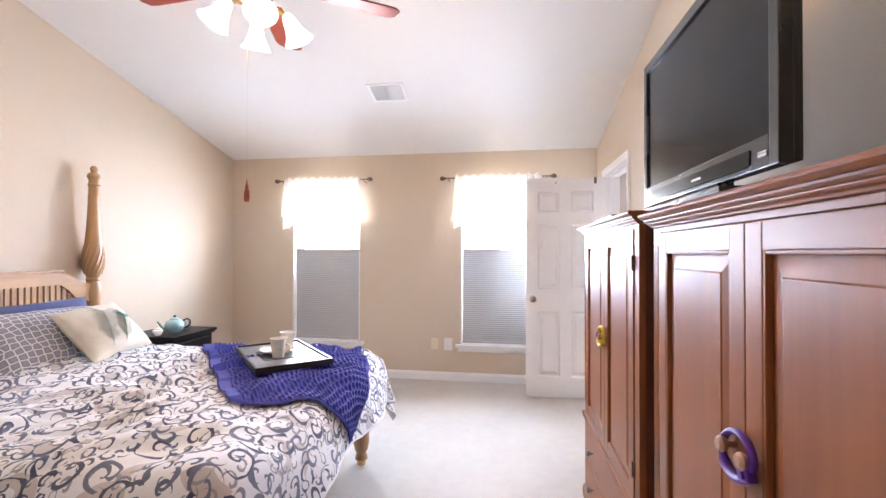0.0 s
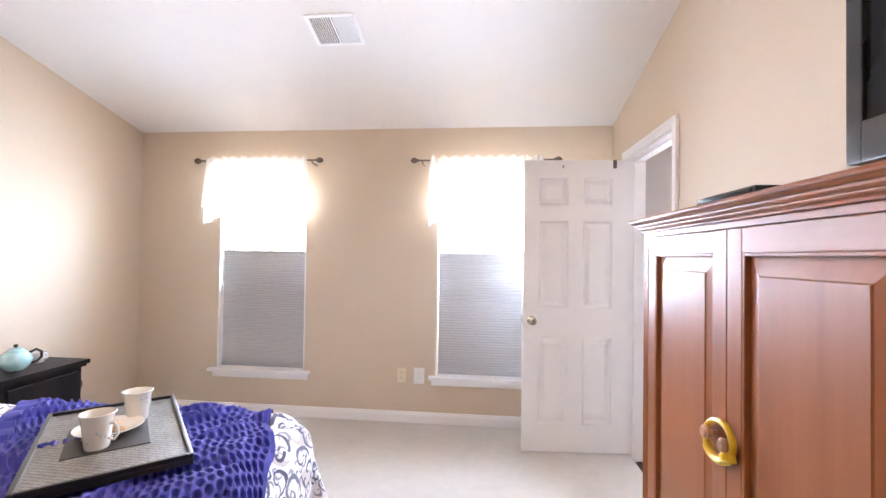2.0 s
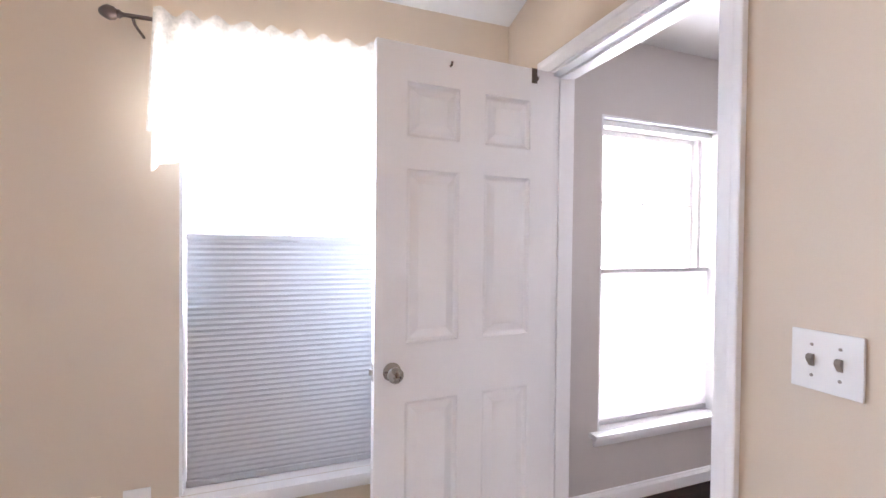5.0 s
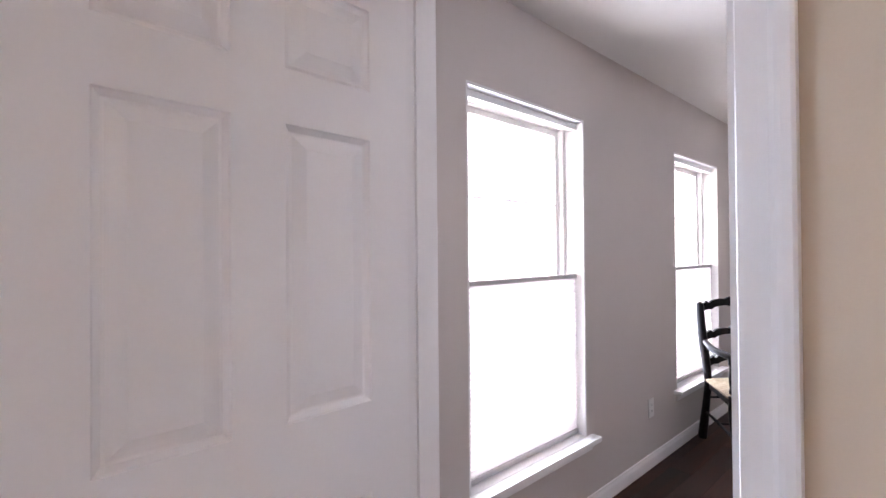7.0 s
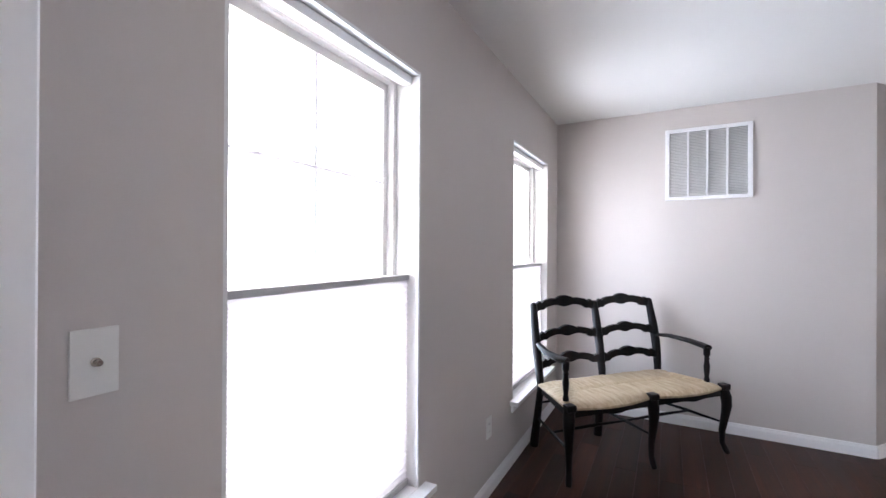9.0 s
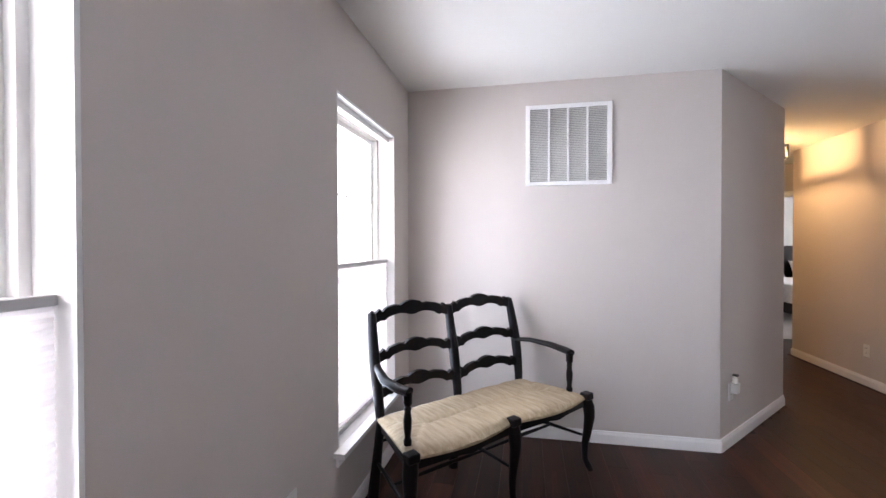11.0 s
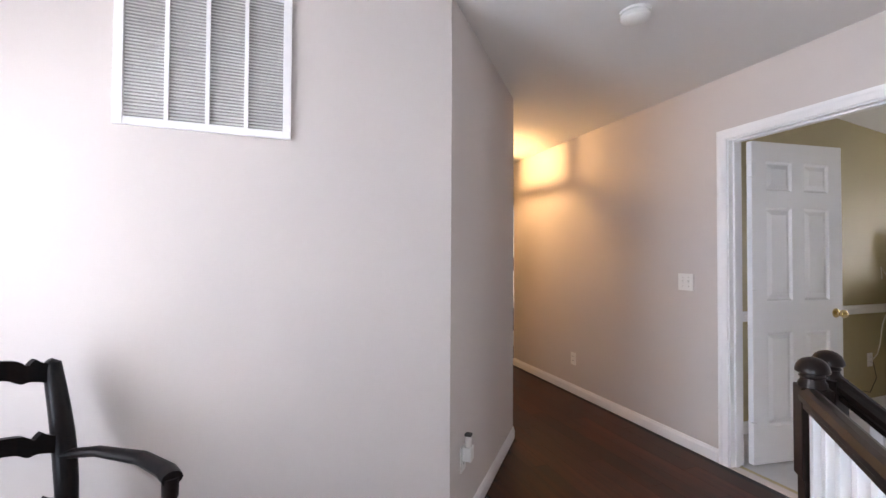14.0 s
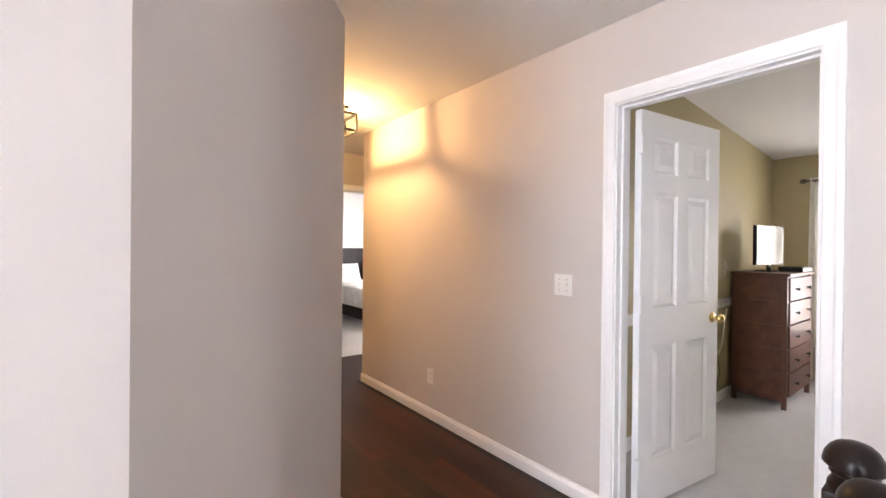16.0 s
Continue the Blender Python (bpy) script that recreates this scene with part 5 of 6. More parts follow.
TRAY = pose(-0.905, 2.40, BED_TOP + 0.052, 0, -1.2, -48)
tray = thing("tray", "black and silver woven serving tray lying on the blue throw", "tray", TRAY)
_l2, _w2 = 0.335, 0.19
part("base", boxes((-_l2, -_w2, -0.016, _l2, _w2, 0.0), bevel=0.003), M_TRAY, tray)
part("woven_panel", boxes((-_l2 + 0.012, -_w2 + 0.012, 0.0, _l2 - 0.012, _w2 - 0.012, 0.0035), bevel=0.001, seg=1), M_WICKER, tray, "silver basket-weave surface")
part("inlay", boxes((-0.115, -0.115, 0.0036, 0.15, 0.095, 0.006), bevel=0.001, seg=1), M_TRAY, tray, "dark square inlay")
part("rim", boxes((-_l2, -_w2, 0.0, _l2, -_w2 + 0.012, 0.014), (-_l2, _w2 - 0.012, 0.0, _l2, _w2, 0.014), (-_l2, -_w2 + 0.012, 0.0, -_l2 + 0.012, _w2 - 0.012, 0.014), (_l2 - 0.012, -_w2 + 0.012, 0.0, _l2, _w2 - 0.012, 0.014), bevel=0.003), M_TRAY, tray)


def cup(place, label, turn, h=0.098):
    ob = thing("cup", label, "cup", place, "cups on the tray")
    r = 0.047
    prof = [(0.0, 0.004), (0.026, 0.003), (0.029, 0.0), (0.031, 0.004), (0.033, 0.02), (0.037, h * 0.6), (0.042, h * 0.9), (r, h), (r - 0.002, h + 0.0015), (0.0395, h * 0.9), (0.0345, h * 0.6), (0.030, 0.02), (0.020, 0.009), (0.0, 0.008)]
    part("bowl", turned(prof, 32), M_PORCELAIN, ob, "", True)
    c, s = math.cos(turn), math.sin(turn)
    pts = [(c * q, s * q, z) for q, z in ((0.035, 0.030), (0.052, 0.026), (0.063, 0.042), (0.062, 0.062), (0.052, 0.074), (0.039, 0.072))]
    part("handle", tube(pts, 0.0042, 8), M_PORCELAIN, ob, "", True)
    bm = bmesh.new()
    rr = random.Random(int(turn * 10))
    for k in range(14):
        a, z = rr.uniform(0, 6.28), rr.uniform(0.02, h * 0.8)
        q = 0.033 + (z / h) * 0.010
        turned([(0.005, 0), (0.0, 0.0012)], 7, (0, 0, 0), bm)
        new_verts = list(bm.verts)[-8:]
        bmesh.ops.transform(bm, verts=new_verts, matrix=Matrix.Translation((q * math.cos(a), q * math.sin(a), z)) @ Matrix.Rotation(a, 4, "Z") @ Matrix.Rotation(radians(90), 4, "Y"))
    part("print", bm, M_PRINT, ob, "faint flower print")
    return ob


cup(TRAY @ pose(-0.11, 0.065, 0.006), "white porcelain tea cup with a faint print", 2.5)
cup(TRAY @ pose(0.105, -0.035, 0.0065), "white porcelain tea cup in front of the plate", 0.9, 0.102)
saucer = thing("plate", "small white plate with biscuits on the tray", "plate", TRAY @ pose(-0.025, -0.01, 0.0062))
part("dish", turned([(0.0, 0.003), (0.045, 0.002), (0.05, 0.0), (0.053, 0.003), (0.085, 0.015), (0.095, 0.019), (0.094, 0.021), (0.08, 0.017), (0.05, 0.007), (0.0, 0.006)], 40), M_PORCELAIN, saucer, "", True)
for k, (bx, by, bz, br) in enumerate(((-0.02, 0.0, 0.014, 10), (0.02, 0.015, 0.015, 60), (0.0, -0.03, 0.014, 110), (0.005, 0.005, 0.026, 150))):
    c = thing("biscuit", "oval baked biscuit on the white plate", "biscuit", TRAY @ pose(-0.025 + bx, -0.01 + by, bz, 0, 0, br), "biscuits on the plate")
    bm = turned([(0.0, -0.006), (0.02, -0.005), (0.026, 0.0), (0.022, 0.005), (0.0, 0.007)], 18)
    bmesh.ops.scale(bm, vec=(1.35, 0.75, 1), verts=bm.verts)
    part("crumb", bm, M_COOKIE, c, "", True)

# ---- bedroom: night table and tea set ----
night = thing("night_table", "black night table with an overhanging top beside the bed", "nightstand")
nx0, nx1, ny0, ny1, nz = LEFT + 0.015, -2.195, 3.10, 3.545, 0.706
part("top", boxes((nx0, ny0 - 0.025, nz - 0.026, nx1 + 0.03, ny1 + 0.03, nz), (nx0, ny0 - 0.014, nz - 0.042, nx1 + 0.018, ny1 + 0.018, nz - 0.026), bevel=0.005), M_BLACK, night)
part("body", boxes((nx0 + 0.01, ny0, 0.12, nx1, ny1, nz - 0.042), bevel=0.003), M_BLACK, night)
for k in range(2):
    dr = part("drawer", boxes((nx1 - 0.002, ny0 + 0.03, 0.16 + k * 0.255, nx1 + 0.012, ny1 - 0.03, 0.385 + k * 0.255), bevel=0.005), M_BLACK, night)
    part("knob", turned([(0.006, 0), (0.006, 0.012), (0.014, 0.02), (0.012, 0.03), (0, 0.032)], 14), M_BRONZE, dr, "", True, pose(nx1 + 0.012, (ny0 + ny1) / 2, 0.27 + k * 0.255, 0, 90, 0))
part("side_ring", tube([(nx1 - 0.03, ny1 + 0.016, 0.56 + 0.0)] + [(nx1 - 0.03, ny1 + 0.016 + 0.018 * math.sin(a), 0.545 + 0.03 * math.cos(a)) for a in (math.pi * k / 8 for k in range(0, 9))], 0.004, 8), M_BRONZE, night, "dark ring pull", True)
for xx in (nx0 + 0.04, nx1 - 0.03):
    for yy in (ny0 + 0.03, ny1 - 0.03):
        part("leg", turned([(0.018, 0.05), (0.022, 0.06), (0.020, 0.09), (0.026, 0.12)], 14, (xx, yy, 0)), M_BLACK, night, "", True)

M_AQUA = plain("aqua glaze", (0.36, 0.62, 0.63), 0.22, vary=0.06, relief=0.0, coat=0.4)
pot = thing("teapot", "round aqua ceramic teapot on the black night table", "teapot", pose(-2.33, 3.28, nz, 0, 0, 40))
part("body", turned([(0.0, 0.002), (0.038, 0.0), (0.042, 0.004), (0.058, 0.02), (0.071, 0.045), (0.073, 0.065), (0.062, 0.09), (0.045, 0.103), (0.036, 0.106), (0.0, 0.106)], 36), M_AQUA, pot, "", True)
_lid = part("lid", turned([(0.037, 0.106), (0.038, 0.110), (0.028, 0.119), (0.010, 0.124), (0.0, 0.124)], 28), M_AQUA, pot, "", True)
part("lid_knob", turned([(0.005, 0.123), (0.006, 0.128), (0.011, 0.134), (0.009, 0.142), (0, 0.144)], 16), M_TRAY, _lid, "dark lid knob", True)
part("spout", tube([(-0.058, 0, 0.04), (-0.085, 0, 0.05), (-0.100, 0, 0.075), (-0.116, 0, 0.098)], [0.018, 0.014, 0.010, 0.008], 14), M_AQUA, pot, "", True)
part("handle", tube([(0.058, 0, 0.092), (0.085, 0, 0.108), (0.108, 0, 0.092), (0.108, 0, 0.062), (0.088, 0, 0.038), (0.066, 0, 0.034)], 0.007, 10), M_TRAY, pot, "dark curved handle", True)
cream = thing("creamer", "small pale blue porcelain cup beside the teapot", "cup", pose(-2.37, 3.44, nz))
part("bowl", turned([(0.0, 0.003), (0.022, 0.0), (0.025, 0.004), (0.036, 0.03), (0.041, 0.062), (0.039, 0.062), (0.033, 0.03), (0.0, 0.01)], 28), M_PORCELAIN, cream, "", True)
part("handle", tube([(0.035, 0, 0.05), (0.056, 0, 0.052), (0.058, 0, 0.03), (0.033, 0, 0.02)], 0.004, 8), M_PORCELAIN, cream, "", True)
sugar = thing("sugar_bowl", "small white porcelain sugar bowl on the night table", "bowl", pose(-2.36, 3.14, nz))
part("bowl", turned([(0.0, 0.003), (0.02, 0.0), (0.034, 0.02), (0.037, 0.04), (0.028, 0.05), (0.030, 0.053), (0.012, 0.062), (0.006, 0.068), (0.008, 0.074), (0, 0.078)], 28), M_PORCELAIN, sugar, "", True)


# ---- bedroom: ceiling fan ----
M_FANWOOD = wood("cherry fan blade", (0.16, 0.018, 0.008), (0.28, 0.035, 0.015), (0.38, 0.065, 0.028), 0.3, "x", 0.5)
M_FANSHADE = glow("lit frosted glass", (1.0, 0.93, 0.80), 5.0)
M_ANTIQUE = plain("antique brass", (0.45, 0.36, 0.20), 0.3, 1.0)
FAN = (-0.69, 1.82)
fan = thing("ceiling_fan", "ceiling fan with cherry blades and lit bell glass shades", "ceiling fan", pose(FAN[0], FAN[1], 0))
_fz = BED_Z + 0.25 * (FRONT - FAN[1])
part("canopy", turned([(0.0, _fz + 0.02), (0.070, _fz + 0.02), (0.070, _fz - 0.03), (0.05, _fz - 0.07), (0.016, _fz - 0.08), (0.0, _fz - 0.08)], 28), M_ANTIQUE, fan, "", True)
part("downrod", tube([(0, 0, _fz - 0.07), (0, 0, 2.66)], 0.013, 12), M_ANTIQUE, fan, "", True)
part("motor", turned([(0.0, 2.68), (0.03, 2.68), (0.05, 2.655), (0.11, 2.64), (0.125, 2.61), (0.125, 2.56), (0.11, 2.535), (0.07, 2.525), (0.06, 2.46), (0.055, 2.41), (0.03, 2.375), (0, 2.37)], 36), M_ANTIQUE, fan, "", True)
for k in range(5):
    ang = 106 + 72 * k
    rot = pose(0, 0, 2.535, 0, 0, ang)
    outline = [(0.20, -0.050), (0.36, -0.064), (0.56, -0.072), (0.60, -0.068), (0.625, -0.040), (0.625, 0.040), (0.60, 0.068), (0.56, 0.072), (0.36, 0.064), (0.20, 0.050)]
    bl = part("blade", prism(outline, -0.004, 0.004), M_FANWOOD, fan, "cherry wood blade", False, rot @ pose(0, 0, 0, 12, 0, 0))
    part("blade_arm", prism([(0.09, -0.015), (0.17, -0.012), (0.24, -0.035), (0.26, -0.02), (0.26, 0.02), (0.24, 0.035), (0.17, 0.012), (0.09, 0.015)], -0.011, -0.005), M_ANTIQUE, fan, "", False, rot @ pose(0, 0, 0, 12, 0, 0))
for k in range(4):
    a = radians(35 + 90 * k)
    c, s = math.cos(a), math.sin(a)
    part("light_arm", tube([(0.03 * c, 0.03 * s, 2.40), (0.08 * c, 0.08 * s, 2.415), (0.115 * c, 0.115 * s, 2.40)], 0.008, 10), M_ANTIQUE, fan, "", True)
    sh = part("shade", turned([(0.018, 0.0), (0.024, -0.012), (0.030, -0.035), (0.036, -0.065), (0.050, -0.095), (0.064, -0.115), (0.062, -0.116), (0.048, -0.095), (0.034, -0.065), (0.028, -0.035), (0.016, -0.006)], 28), M_FANSHADE, fan, "lit white bell-shaped glass shade", True, Matrix.Translation((0.115 * c, 0.115 * s, 2.405)) @ Matrix.Rotation(a, 4, "Z") @ Matrix.Rotation(radians(-28), 4, "Y"))
    sh.visible_shadow = False
part("pull_chain", tube([(0.02, 0.02, 2.38), (-0.05, 0.04, 2.36), (-0.088, 0.06, 2.28), (-0.09, 0.064, 1.68)], 0.0003, 6), M_BRASS, fan)
part("pull_tassel", turned([(0.0, 0.0), (0.010, 0.002), (0.013, 0.02), (0.011, 0.05), (0.006, 0.062), (0.009, 0.07), (0.004, 0.08), (0.0015, 0.10)], 14, (-0.09, 0.064, 1.585)), M_FANWOOD, fan, "dark red wooden pull", True)
part("pull_chain", tube([(-0.02, -0.03, 2.38), (-0.022, -0.032, 2.14)], 0.0004, 6), M_BRASS, fan)

# ---- landing: bench ----
def rush_material():
    m, n, l, b = material("woven rush")
    c = coords(n)
    w = n.new("ShaderNodeTexWave")
    w.wave_type, w.bands_direction = "BANDS", "X"
    w.inputs["Scale"].default_value, w.inputs["Distortion"].default_value, w.inputs["Detail"].default_value = 48.0, 1.5, 2.0
    l.new(c, w.inputs["Vector"])
    sp = n.new("ShaderNodeSeparateXYZ")
    l.new(c, sp.inputs[0])
    # strands run front to back, and along the bench in the end triangles
    ends = math_node(n, l, "GREATER_THAN", math_node(n, l, "SUBTRACT", math_node(n, l, "ABSOLUTE", sp.outputs[0]), 0.40), math_node(n, l, "ABSOLUTE", sp.outputs[1]))
    one, two = noise_node(n, l, c, 60, 4, 0.6, (1, 0.10, 1)), noise_node(n, l, c, 60, 4, 0.6, (0.10, 1, 1))
    streak = math_node(n, l, "ADD", math_node(n, l, "MULTIPLY", two, ends), math_node(n, l, "MULTIPLY", one, math_node(n, l, "SUBTRACT", 1.0, ends)))
    patch = noise_node(n, l, c, 5, 3)
    col = ramp(n, l, streak, ((0.25, (0.22, 0.155, 0.09)), (0.5, (0.43, 0.33, 0.215)), (0.75, (0.58, 0.48, 0.35))))
    col = mix_rgb(n, l, math_node(n, l, "MULTIPLY", patch, 0.5), col, (0.52, 0.39, 0.25))
    l.new(mix_rgb(n, l, math_node(n, l, "MULTIPLY", w.outputs["Fac"], 0.18), col, (0.28, 0.20, 0.12)), b.inputs["Base Color"])
    b.inputs["Roughness"].default_value = 0.75
    bump(n, l, b, math_node(n, l, "ADD", w.outputs["Fac"], streak), 0.5, 0.005)
    return m


M_RUSH = rush_material()


def bench():
    at = thing("bench", "black ladder-back settee bench with a tan rush seat", "bench", pose(4.30, 3.88, 0, 0, 0, -42.5))
    fx, bx, fy, by = 0.612, 0.515, -0.215, 0.225
    sz = 0.435
    # back posts, raked and gently curved
    for x in (-bx, 0.0, bx):
        s = 1 if x > 0 else (-1 if x < 0 else 0)
        pts, rad = [], []
        for k in range(15):
            z = 0.968 * k / 14
            y = by + (0.05 * (1 - z / 0.42) if z < 0.42 else 0.10 * ((z - 0.42) / 0.56) ** 1.3)
            xx = x + s * (0.02 * (1 - z / 0.42) if z < 0.42 else 0.012 * math.sin((z - 0.42) / 0.56 * 3.1))
            pts.append((xx, y, z))
            rad.append(0.030 + 0.004 * math.cos(z * 9))
        pts.append((x - s * 0.006, by + 0.099, 0.980))
        rad.append(0.012)
        part("back_post", tube(pts, rad, 12, flat=0.85), M_BLACK, at, "", True)
    # wavy ladder slats
    for a, b in ((-bx, 0.0), (0.0, bx)):
        for z, dz in ((0.943, 0.058), (0.738, 0.052), (0.558, 0.052)):
            bm = bmesh.new()
            k = 64
            y0 = by + 0.10 * ((z - 0.42) / 0.56) ** 1.3
            rows = []
            for i in range(k + 1):
                u = i / k
                x = a + 0.012 + (b - a - 0.024) * u
                w = abs(2 * u - 1)
                rise = 0.042 * math.sin(math.pi * u) ** 0.75 + 0.011 * math.exp(-(w / 0.2) ** 2) - 0.009 * math.exp(-((w - 0.31) / 0.07) ** 2) - 0.014 * math.exp(-((w - 0.80) / 0.05) ** 2) + 0.010 * math.exp(-((w - 0.87) / 0.035) ** 2)
                low = 0.050 * math.sin(math.pi * u) ** 0.9 - 0.022 * math.exp(-(w / 0.22) ** 2) - 0.010 * math.exp(-((w - 0.74) / 0.06) ** 2)
                bow = -0.018 * math.sin(math.pi * u)
                y = y0 - bow
                rows.append([bm.verts.new(p) for p in ((x, y - 0.012, z - dz / 2 + low), (x, y + 0.012, z - dz / 2 + low), (x, y + 0.012, z + dz / 2 + rise), (x, y - 0.012, z + dz / 2 + rise))])
            for p, q in zip(rows, rows[1:]):
                for j in range(4):
                    bm.faces.new((p[j], p[(j + 1) % 4], q[(j + 1) % 4], q[j]))
            bm.faces.new(rows[0])
            bm.faces.new(rows[-1])
            bmesh.ops.recalc_face_normals(bm, faces=bm.faces)
            part("back_slat", bm, M_BLACK, at, "", True)
    # rush seat
    bm = bmesh.new()
    nu, nv = 96, 24
    top, bot = [], []
    for j in range(nv + 1):
        v = j / nv
        r0, r1 = [], []
        for i in range(nu + 1):
            u = i / nu * 2 - 1
            half = fx * (1 - v) + (bx + 0.01) * v + 0.012
            bulge = 0.052 * abs(math.sin(math.pi * u)) * (1 - v)
            x, y = u * half, fy - 0.012 - bulge + (by + 0.012 - fy + bulge) * v
            e = (max(0.0, 1 - abs(u) ** 8) * max(0.0, 1 - abs(2 * v - 1) ** 6)) ** 0.5
            diag = abs(abs(x) - 0.40 - abs(y))
            dip = 0.006 * math.exp(-(u / 0.02) ** 2) + (0.010 * math.exp(-((v - 0.5) / 0.035) ** 2) if abs(x) < 0.40 else 0.010 * math.exp(-(diag / 0.016) ** 2))
            wob = 0.006 * noise.noise((x * 9, y * 6, 1.0)) + 0.004 * noise.noise((x * 26, y * 8, 5.0))
            r0.append(bm.verts.new((x, y, sz + 0.004 + 0.028 * e - dip + wob)))
            r1.append(bm.verts.new((x, y, sz - 0.008 - 0.012 * e)))
        top.append(r0)
        bot.append(r1)
    for j in range(nv):
        for i in range(nu):
            bm.faces.new((top[j][i], top[j][i + 1], top[j + 1][i + 1], top[j + 1][i]))
            bm.faces.new((bot[j][i], bot[j + 1][i], bot[j + 1][i + 1], bot[j][i + 1]))
    for j in range(nv):
        for g in (0, nu):
            bm.faces.new((top[j][g], top[j + 1][g], bot[j + 1][g], bot[j][g]))
    for i in range(nu):
        for g in (0, nv):
            bm.faces.new((top[g][i], top[g][i + 1], bot[g][i + 1], bot[g][i]))
    bmesh.ops.recalc_face_normals(bm, faces=bm.faces)
    part("seat", bm, M_RUSH, at, "woven tan rush seat", True)
    # front legs, curved like a cabriole
    for x in (-fx, 0.0, fx):
        s = 1 if x > 0 else (-1 if x < 0 else 0)
        prof = ((0.455, 0.0, 0.026), (0.43, 0.0, 0.028), (0.38, 0.012, 0.030), (0.32, 0.016, 0.027), (0.24, 0.008, 0.022), (0.15, -0.004, 0.018), (0.07, -0.004, 0.015), (0.03, 0.010, 0.017), (0.0, 0.022, 0.014))
        part("leg", tube([(x + s * o * 0.8, fy - 0.01 - o, z) for z, o, r in prof], [r * 1.15 for z, o, r in prof], 12), M_BLACK, at, "curved black front leg", True)
        part("knuckle", boxes((x - 0.03, fy - 0.045, sz - 0.012, x + 0.03, fy + 0.012, sz + 0.028), bevel=0.010, seg=3), M_BLACK, at, "", True)
    # scalloped apron
    for a, b in ((-fx, 0.0), (0.0, fx)):
        bm = bmesh.new()
        rows = []
        k = 30
        for i in range(k + 1):
            u = i / k
            x = a + 0.02 + (b - a - 0.04) * u
            y = fy - 0.012 - 0.046 * math.sin(math.pi * u)
            low = sz - 0.055 + 0.022 * math.sin(math.pi * u) - 0.012 * math.exp(-((u - 0.5) / 0.1) ** 2)
            rows.append([bm.verts.new(p) for p in ((x, y, low), (x, y + 0.018, low), (x, y + 0.018, sz - 0.012), (x, y, sz - 0.012))])
        for p, q in zip(rows, rows[1:]):
            for j in range(4):
                bm.faces.new((p[j], p[(j + 1) % 4], q[(j + 1) % 4], q[j]))
        bm.faces.new(rows[0])
        bm.faces.new(rows[-1])
        bmesh.ops.recalc_face_normals(bm, faces=bm.faces)
        part("apron", bm, M_BLACK, at, "", True)
    for s in (-1, 1):
        part("side_rail", boxes((-0.013, -0.02, sz - 0.05, 0.013, 0.40, sz - 0.014), bevel=0.004), M_BLACK, at, "", False, pose(s * fx, fy, 0, 0, 0, s * math.degrees(math.atan((fx - bx) / 0.44))))
        # arm and its turned support
        pts = [(s * bx, by + 0.035, 0.705), (s * (bx + 0.045), by - 0.06, 0.712), (s * (bx + 0.085), by - 0.20, 0.700), (s * (bx + 0.075), by - 0.32, 0.690), (s * (bx + 0.055), by - 0.375, 0.688)]
        part("arm", tube(pts, [0.017, 0.020, 0.025, 0.028, 0.027], 12, flat=0.75), M_BLACK, at, "curved black arm", True)
        part("arm_post", turned([(0.018, 0), (0.019, 0.02), (0.013, 0.035), (0.018, 0.07), (0.020, 0.11), (0.014, 0.15), (0.018, 0.160), (0.013, 0.172), (0.021, 0.185), (0.022, 0.238)], 16, (s * (bx + 0.058), by - 0.362, sz + 0.015)), M_BLACK, at, "turned arm support", True)
    # stretchers
    def bar(p, q, r=0.009):
        part("stretcher", tube([p, ((p[0] + q[0]) / 2, (p[1] + q[1]) / 2, (p[2] + q[2]) / 2 + 0.004), q], [r * 0.8, r * 1.25, r * 0.8], 10), M_BLACK, at, "", True)
    for x0, x1 in ((-fx, -bx - 0.01), (0.0, 0.0), (fx, bx + 0.01)):
        bar((x0, fy + 0.01, 0.20), (x1, by + 0.03, 0.20))
    for a, b in ((-0.585, 0.0), (0.0, 0.585)):
        bar((a, 0.0, 0.205), (b, 0.0, 0.205))
    bar((-bx - 0.005, by + 0.025, 0.30), (0.0, by + 0.02, 0.30))
    bar((0.0, by + 0.02, 0.30), (bx + 0.005, by + 0.025, 0.30))


bench()


# ---- landing: balustrade ----
def newel(x, y, turn, label):
    at = thing("newel_post", label, "newel post", pose(x, y, 0, 0, 0, turn), "newel posts of the stair")
    h = 0.039
    part("block", boxes((-h, -h, 0.62, h, h, 0.905), bevel=0.006), M_DARKRAIL, at)
    part("lower_post", boxes((-h * 0.8, -h * 0.8, -0.2, h * 0.8, h * 0.8, 0.62), bevel=0.005), M_DARKRAIL, at)
    part("collar", turned([(0.038, 0.905), (0.037, 0.915), (0.031, 0.925), (0.031, 0.932), (0.035, 0.936), (0.031, 0.942), (0.031, 0.948)], 28), M_DARKRAIL, at, "", True)
    part("cap", turned([(0.030, 0.946), (0.041, 0.947), (0.0445, 0.951), (0.044, 0.958), (0.041, 0.969), (0.034, 0.981), (0.025, 0.989), (0.012, 0.994), (0.0, 0.996)], 32), M_DARKRAIL, at, "rounded mushroom cap", True)
    return at


newel(4.105, 1.555, -43, "dark stained newel post with a rounded mushroom cap")
newel(4.150, 1.392, 0, "dark stained newel post with a rounded mushroom cap at the stair")
newel(3.50, 2.235, -43, "dark stained newel post with a rounded mushroom cap")


